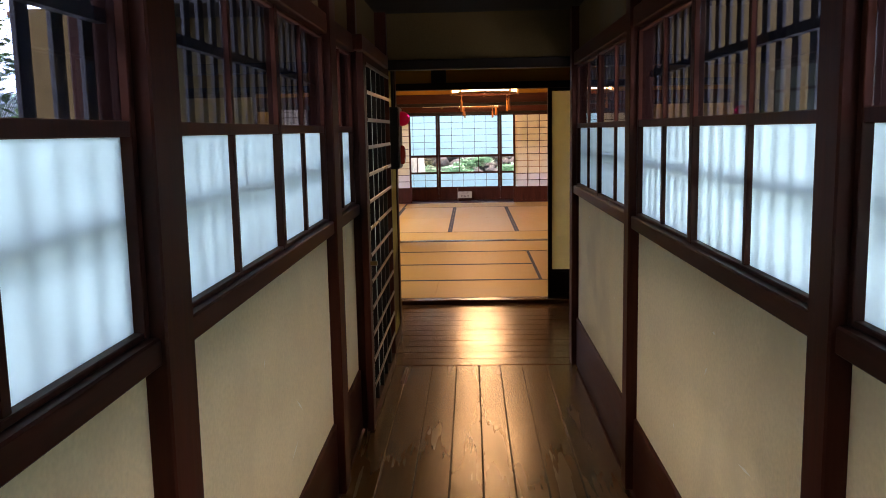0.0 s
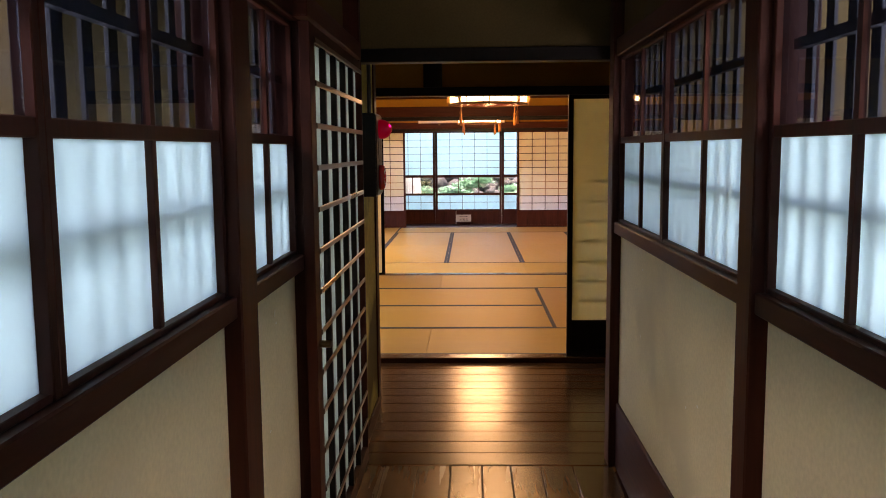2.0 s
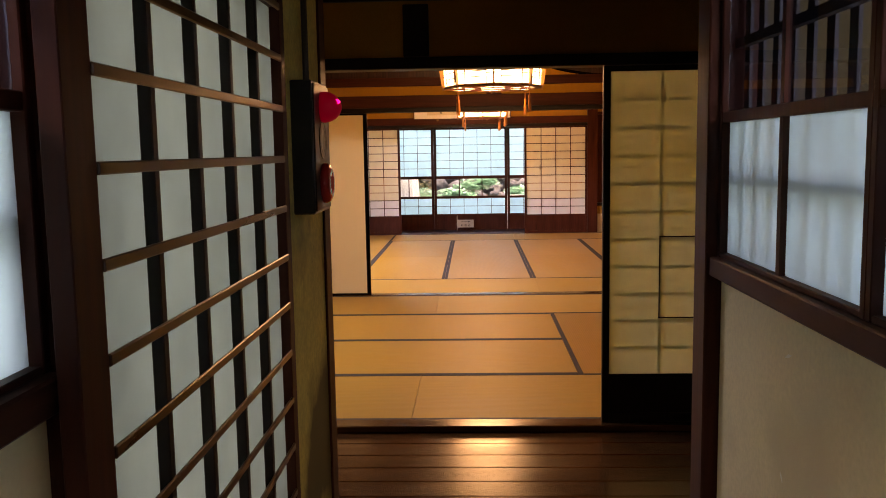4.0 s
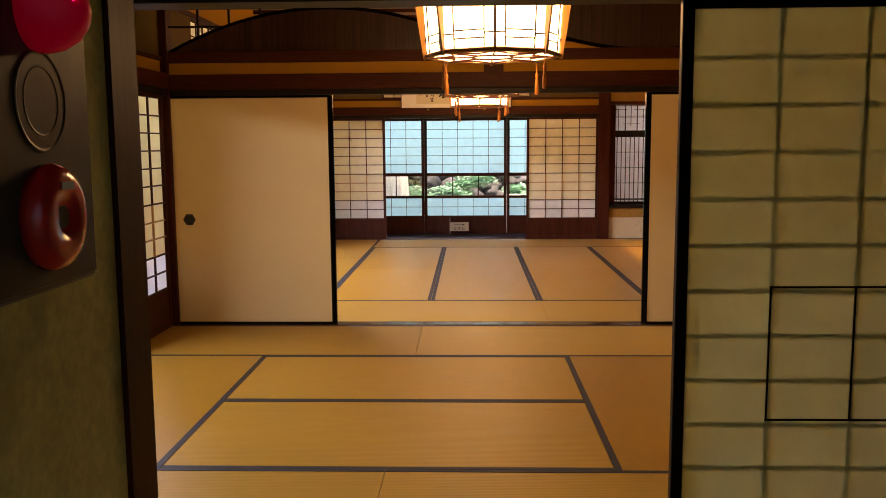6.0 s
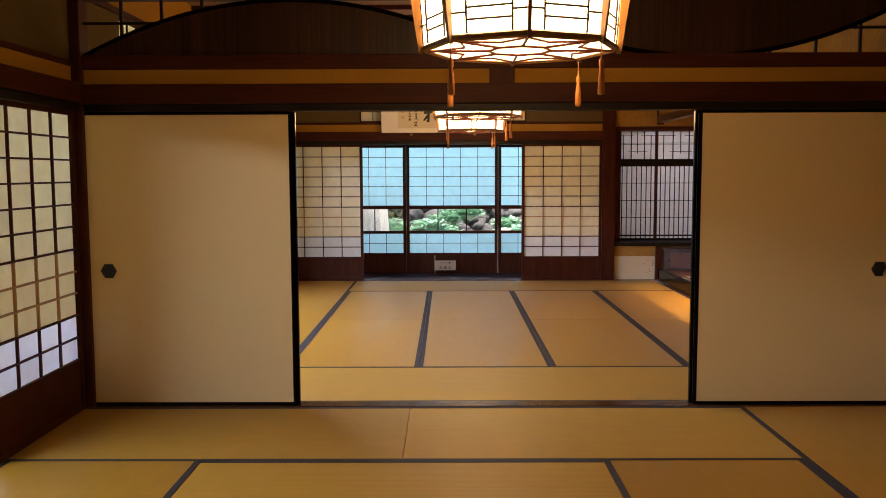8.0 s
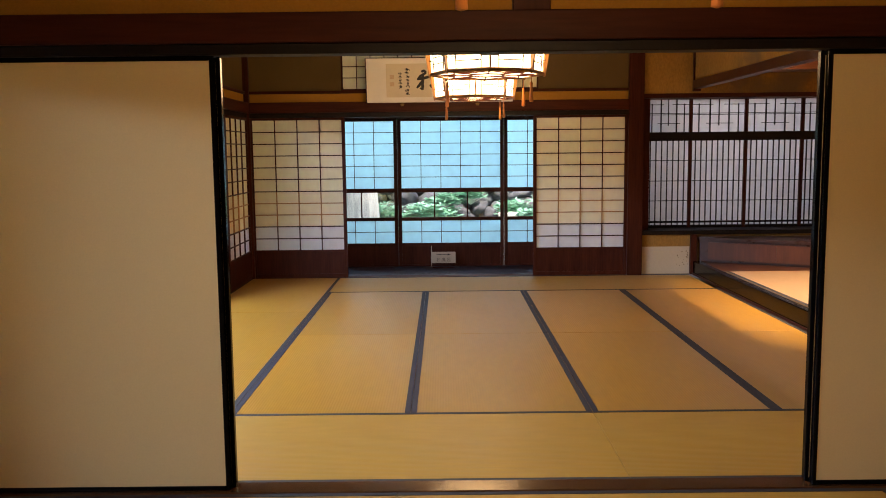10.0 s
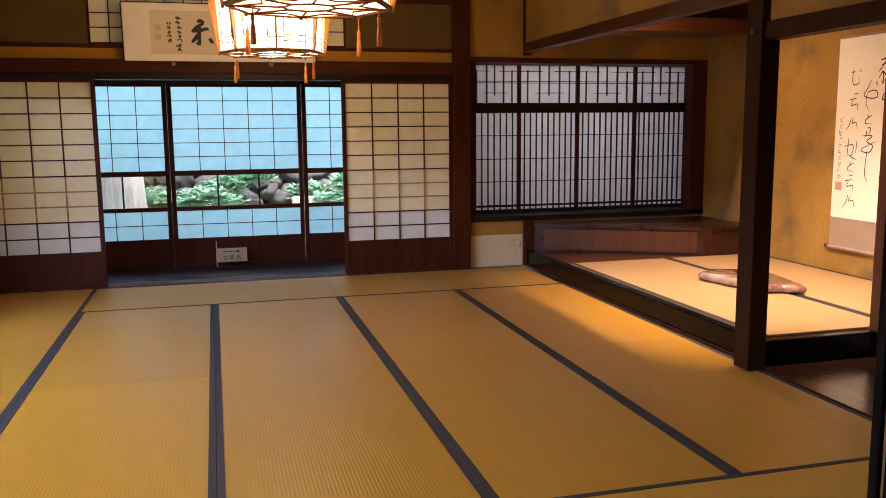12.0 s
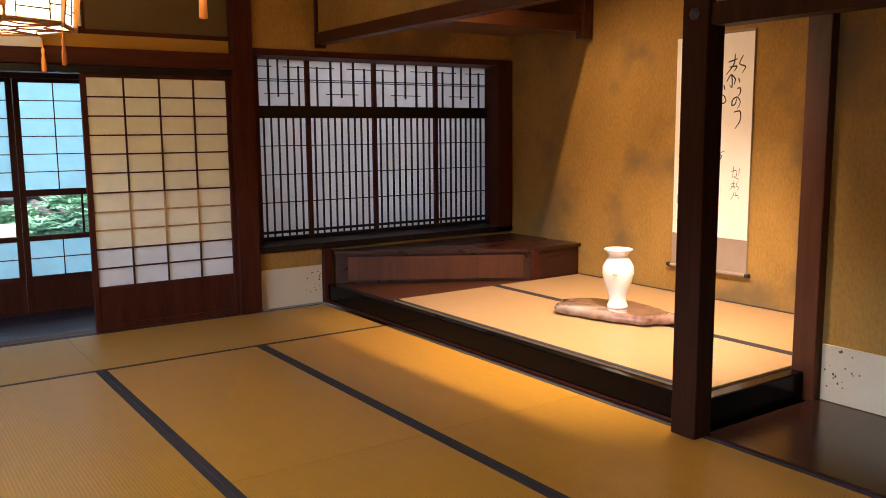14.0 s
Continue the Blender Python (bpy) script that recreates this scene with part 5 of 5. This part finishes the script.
for k, (x, y, z, r, mat) in enumerate(((-0.22, 20.5, 0.15, 0.42, LEAF2), (0.02, 20.7, 0.30, 0.40, LEAF2), (0.16, 20.45, 0.12, 0.26, LEAF2), (-0.55, 20.7, 0.05, 0.40, LEAF), (1.55, 20.45, 0.15, 0.42, LEAF2), (1.95, 20.4, 0.15, 0.50, LEAF2), (2.45, 20.5, 0.15, 0.55, LEAF2), (3.0, 20.3, 0.1, 0.7, LEAF2), (1.30, 20.9, 0.35, 0.30, LEAF2), (-0.1, 20.3, 0.32, 0.34, LEAF2), (1.75, 20.2, 0.30, 0.36, LEAF2), (2.2, 20.2, 0.32, 0.36, LEAF2), (0.75, 20.7, -0.05, 0.26, LEAF2), (-0.72, 20.9, 0.30, 0.34, LEAF2), (0.30, 20.95, 0.52, 0.30, LEAF2), (0.62, 20.9, 0.62, 0.20, LEAF2), (1.85, 20.7, 0.55, 0.34, LEAF2), (0.2, 22.3, 1.7, 1.0, LEAF), (2.2, 22.4, 1.7, 1.1, LEAF2), (-1.8, 22.3, 1.6, 1.0, LEAF))):
    shrub(x, y, z, r, mat, 30 + k, 1000 if r < 0.6 else 1800, 0.10)
kerb = block("garden_block", 1.02, 1.30, 20.28, 20.42, -0.46, 0.43, SCROLL_PAPER, label="pale squared stone standing in the garden", bevel=0.02, category="stone")
for k, (x, y) in enumerate(((-9.0, 10.0), (-8.6, 12.2), (-9.2, 14.0), (-8.8, 16.0), (-9.4, 18.0), (-8.9, 8.0))):
    shrub(x, y, -0.4, 1.0, LEAF2 if k % 2 else LEAF, 60 + k, 2000, 0.09)

# tall shrubs added west of the corridor to cover sky in the upper panes
for k, y in enumerate((-0.6, 1.5, 3.4, 5.6)):
    shrub(-3.9 - 0.3 * (k % 2), y, 0.5, 1.5, LEAF, 90 + k, 3600, 0.13, 1.25)
shrub(-4.3, 7.7, 0.9, 1.7, LEAF, 96, 4200, 0.14, 1.3)

tree = thing("garden_tree", pose(-1.15, 20.1, -0.46), "old garden tree with pale furrowed trunk", "tree")
bm = bmesh.new()
n, rows_ = 40, 22
grid = []
for j in range(rows_):
    z = j * 0.2
    ring_ = []
    for k in range(n):
        a = 2 * math.pi * k / n
        r = (0.36 + 0.16 * math.exp(-z * 2.2)) * (1 - 0.03 * j * 0.5) + 0.035 * abs(math.sin(a * 7 + 0.4 * math.sin(z * 3))) + 0.02 * math.sin(3 * a + z)
        ring_.append(bm.verts.new((r * math.cos(a), r * math.sin(a), z)))
    grid.append(ring_)
for a, b in zip(grid, grid[1:]):
    for k in range(n):
        bm.faces.new((a[k], a[(k + 1) % n], b[(k + 1) % n], b[k]))
part("trunk", bm, BARK, tree, "pale furrowed trunk", smooth=True)
verts, faces = [], []
rg = random.Random(77)
limbs = bmesh.new()
for k in range(7):
    a = k * 0.9
    tip = Vector((math.cos(a) * 1.7, math.sin(a) * 1.7, 5.0 + 0.3 * (k % 3)))
    rod(limbs, (0, 0, 3.6), tip, 0.13, 7, 0.04)
    for _ in range(140):
        c = tip + Vector((rg.gauss(0, 0.7), rg.gauss(0, 0.7), rg.gauss(0, 0.4)))
        for _ in range(4):
            o = Vector((rg.gauss(0, 1), rg.gauss(0, 1), rg.gauss(0, 0.6))).normalized() * 0.09
            s2 = Vector((-o.y, o.x, rg.uniform(-0.03, 0.03))) * 0.3
            i = len(verts)
            verts += [tuple(c), tuple(c + o * 0.5 + s2), tuple(c + o), tuple(c + o * 0.5 - s2)]
            faces.append((i, i + 1, i + 2, i + 3))
part("limb", limbs, BARK, tree)
me = bpy.data.meshes.new("crown")
me.from_pydata(verts, [], faces)
me.materials.append(LEAF)
tagged(part("crown", me, None, tree, "uneven green crown"), kind="stuff")

# ---- floors laid piece by piece ----
corridor_floor = setting("floor_corridor", "dark polished floorboards along the corridor", "floor")
xs_ = [CX0 + 0.0, -0.075, 0.075, 0.225, 0.365, 0.495, 0.630, 0.775, 0.955]
for a, b in zip(xs_, xs_[1:]):
    for y0, y1 in ((-2.32, 1.60), (1.602, 5.235)):
        part("board", box(bmesh.new(), a + 0.0015, b - 0.0015, y0, y1, -0.06, -0.03, 0.003), FLOORWOOD, corridor_floor)
hall_floor = setting("floor_hall", "dark polished floorboards across the hall", "floor")
me = mesh_of("board", box(bmesh.new(), -2.0, 3.4, 0.001, 0.152, -0.06, -0.028, 0.002), FLOORWOOD_X)
for k in range(12):
    part("board", me, None, hall_floor, m=Matrix.Translation((0, 5.24 + k * 0.155, 0)))
wall("floor_underlay", -0.32, 1.07, -2.4, 5.24, -0.45, -0.062, WOOD_Y, "dark underfloor", "floor")
wall("floor_underlay_hall", -2.1, 3.5, 5.24, 7.2, -0.45, -0.062, WOOD_Y, "dark underfloor", "floor")
wall("floor_underlay_rooms", RX0 - 0.1, 4.86, 7.2, 17.2, -0.15, -0.055, WOOD_Y, "dark underfloor", "floor")
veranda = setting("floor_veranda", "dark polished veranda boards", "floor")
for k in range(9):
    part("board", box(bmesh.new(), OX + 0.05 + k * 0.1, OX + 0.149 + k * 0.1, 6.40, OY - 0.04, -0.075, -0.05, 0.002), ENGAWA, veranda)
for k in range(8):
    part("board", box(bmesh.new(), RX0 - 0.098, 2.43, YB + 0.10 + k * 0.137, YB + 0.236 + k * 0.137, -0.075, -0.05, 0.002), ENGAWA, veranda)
alcove_floor = setting("floor_side_alcove", "glossy dark board floor of the side alcove", "floor")
part("board", box(bmesh.new(), 2.86, 3.69, 11.08, 13.13, -0.02, 0.012, 0.003), material("glossy_alcove_board", (0.026, 0.009, 0.005), 0.22, vary=0.4, scale=1.1, stretch=ALY, fine=7, bump=0.05, spec=0.6), alcove_floor)


def mat_piece(x0, x1, y0, y1, along, z=0.0, thick=0.05):
    """A tatami mat with cloth borders on its long sides."""
    rush = TATAMI_ALCOVE if z > 0.1 else TATAMI_Y if along == "y" else TATAMI_X
    top = thing("tatami_mat", pose((x0 + x1) / 2, (y0 + y1) / 2, z - thick), "worn golden tatami mat with dark cloth borders", "tatami mat", "tatami mats")
    w, d_ = (x1 - x0) / 2 - 0.0012, (y1 - y0) / 2 - 0.0012
    part("rush", box(bmesh.new(), -w, w, -d_, d_, 0, thick - 0.0015, 0.002), rush, top, "woven rush surface")
    if along == "y":
        pieces = ((-w, -w + 0.03, -d_, d_), (w - 0.03, w, -d_, d_))
    elif along == "x":
        pieces = ((-w, w, -d_, -d_ + 0.026), (-w, w, d_ - 0.026, d_))
    for a, b, c, e in pieces:
        part("border", box(bmesh.new(), a, b, c, e, thick - 0.0014, thick + 0.0006), HERI, top, "dark cloth border")
    return top


A, B, C, D_, E_, F_ = RX0 + 0.01, -0.945, 0.010, 0.965, 1.92, 2.865
B2, C2 = -0.918, 0.022
for x0, x1, y0, y1, al in (
    (A, C, 7.216, 8.09, "x"), (C, E_, 7.216, 8.09, "x"), (E_, F_, 7.216, 9.02, "y"),
    (A, B, 8.09, 10.0, "y"), (B, D_, 8.09, 9.045, "x"), (B, D_, 9.045, 10.0, "x"), (D_, E_, 8.09, 10.0, "y"),
    (A, C, 10.0, YF - 0.056, "x"), (C, E_, 10.0, YF - 0.056, "x"), (E_, F_, 9.02, YF - 0.056, "y"),
    (A, B2, YF + 0.056, 12.87, "y"), (B2, D_, YF + 0.056, 11.96, "x"), (D_, F_, YF + 0.056, 11.96, "x"),
    (A, B2, 12.87, 14.80, "y"), (A, B2, 14.80, YB - 0.036, "y"),
    (B2, C2, 11.96, 13.87, "y"), (B2, C2, 13.87, 15.78, "y"), (C2, D_, 11.96, 13.87, "y"), (C2, D_, 13.87, 15.78, "y"),
    (D_, E_, 11.96, 13.87, "y"), (D_, E_, 13.87, 15.78, "y"), (E_, F_, 11.96, 13.87, "y"), (E_, F_, 13.87, 15.78, "y"),
    (B2, D_, 15.78, YB - 0.036, "x"), (D_, F_ - 0.03, 15.78, YB - 0.036, "x"),
):
    mat_piece(x0, x1, y0, y1, al)
mat_piece(2.956, 3.865, 13.246, 15.869, "y", 0.155, 0.034)
mat_piece(3.865, 4.758, 13.246, 15.869, "y", 0.155, 0.034)
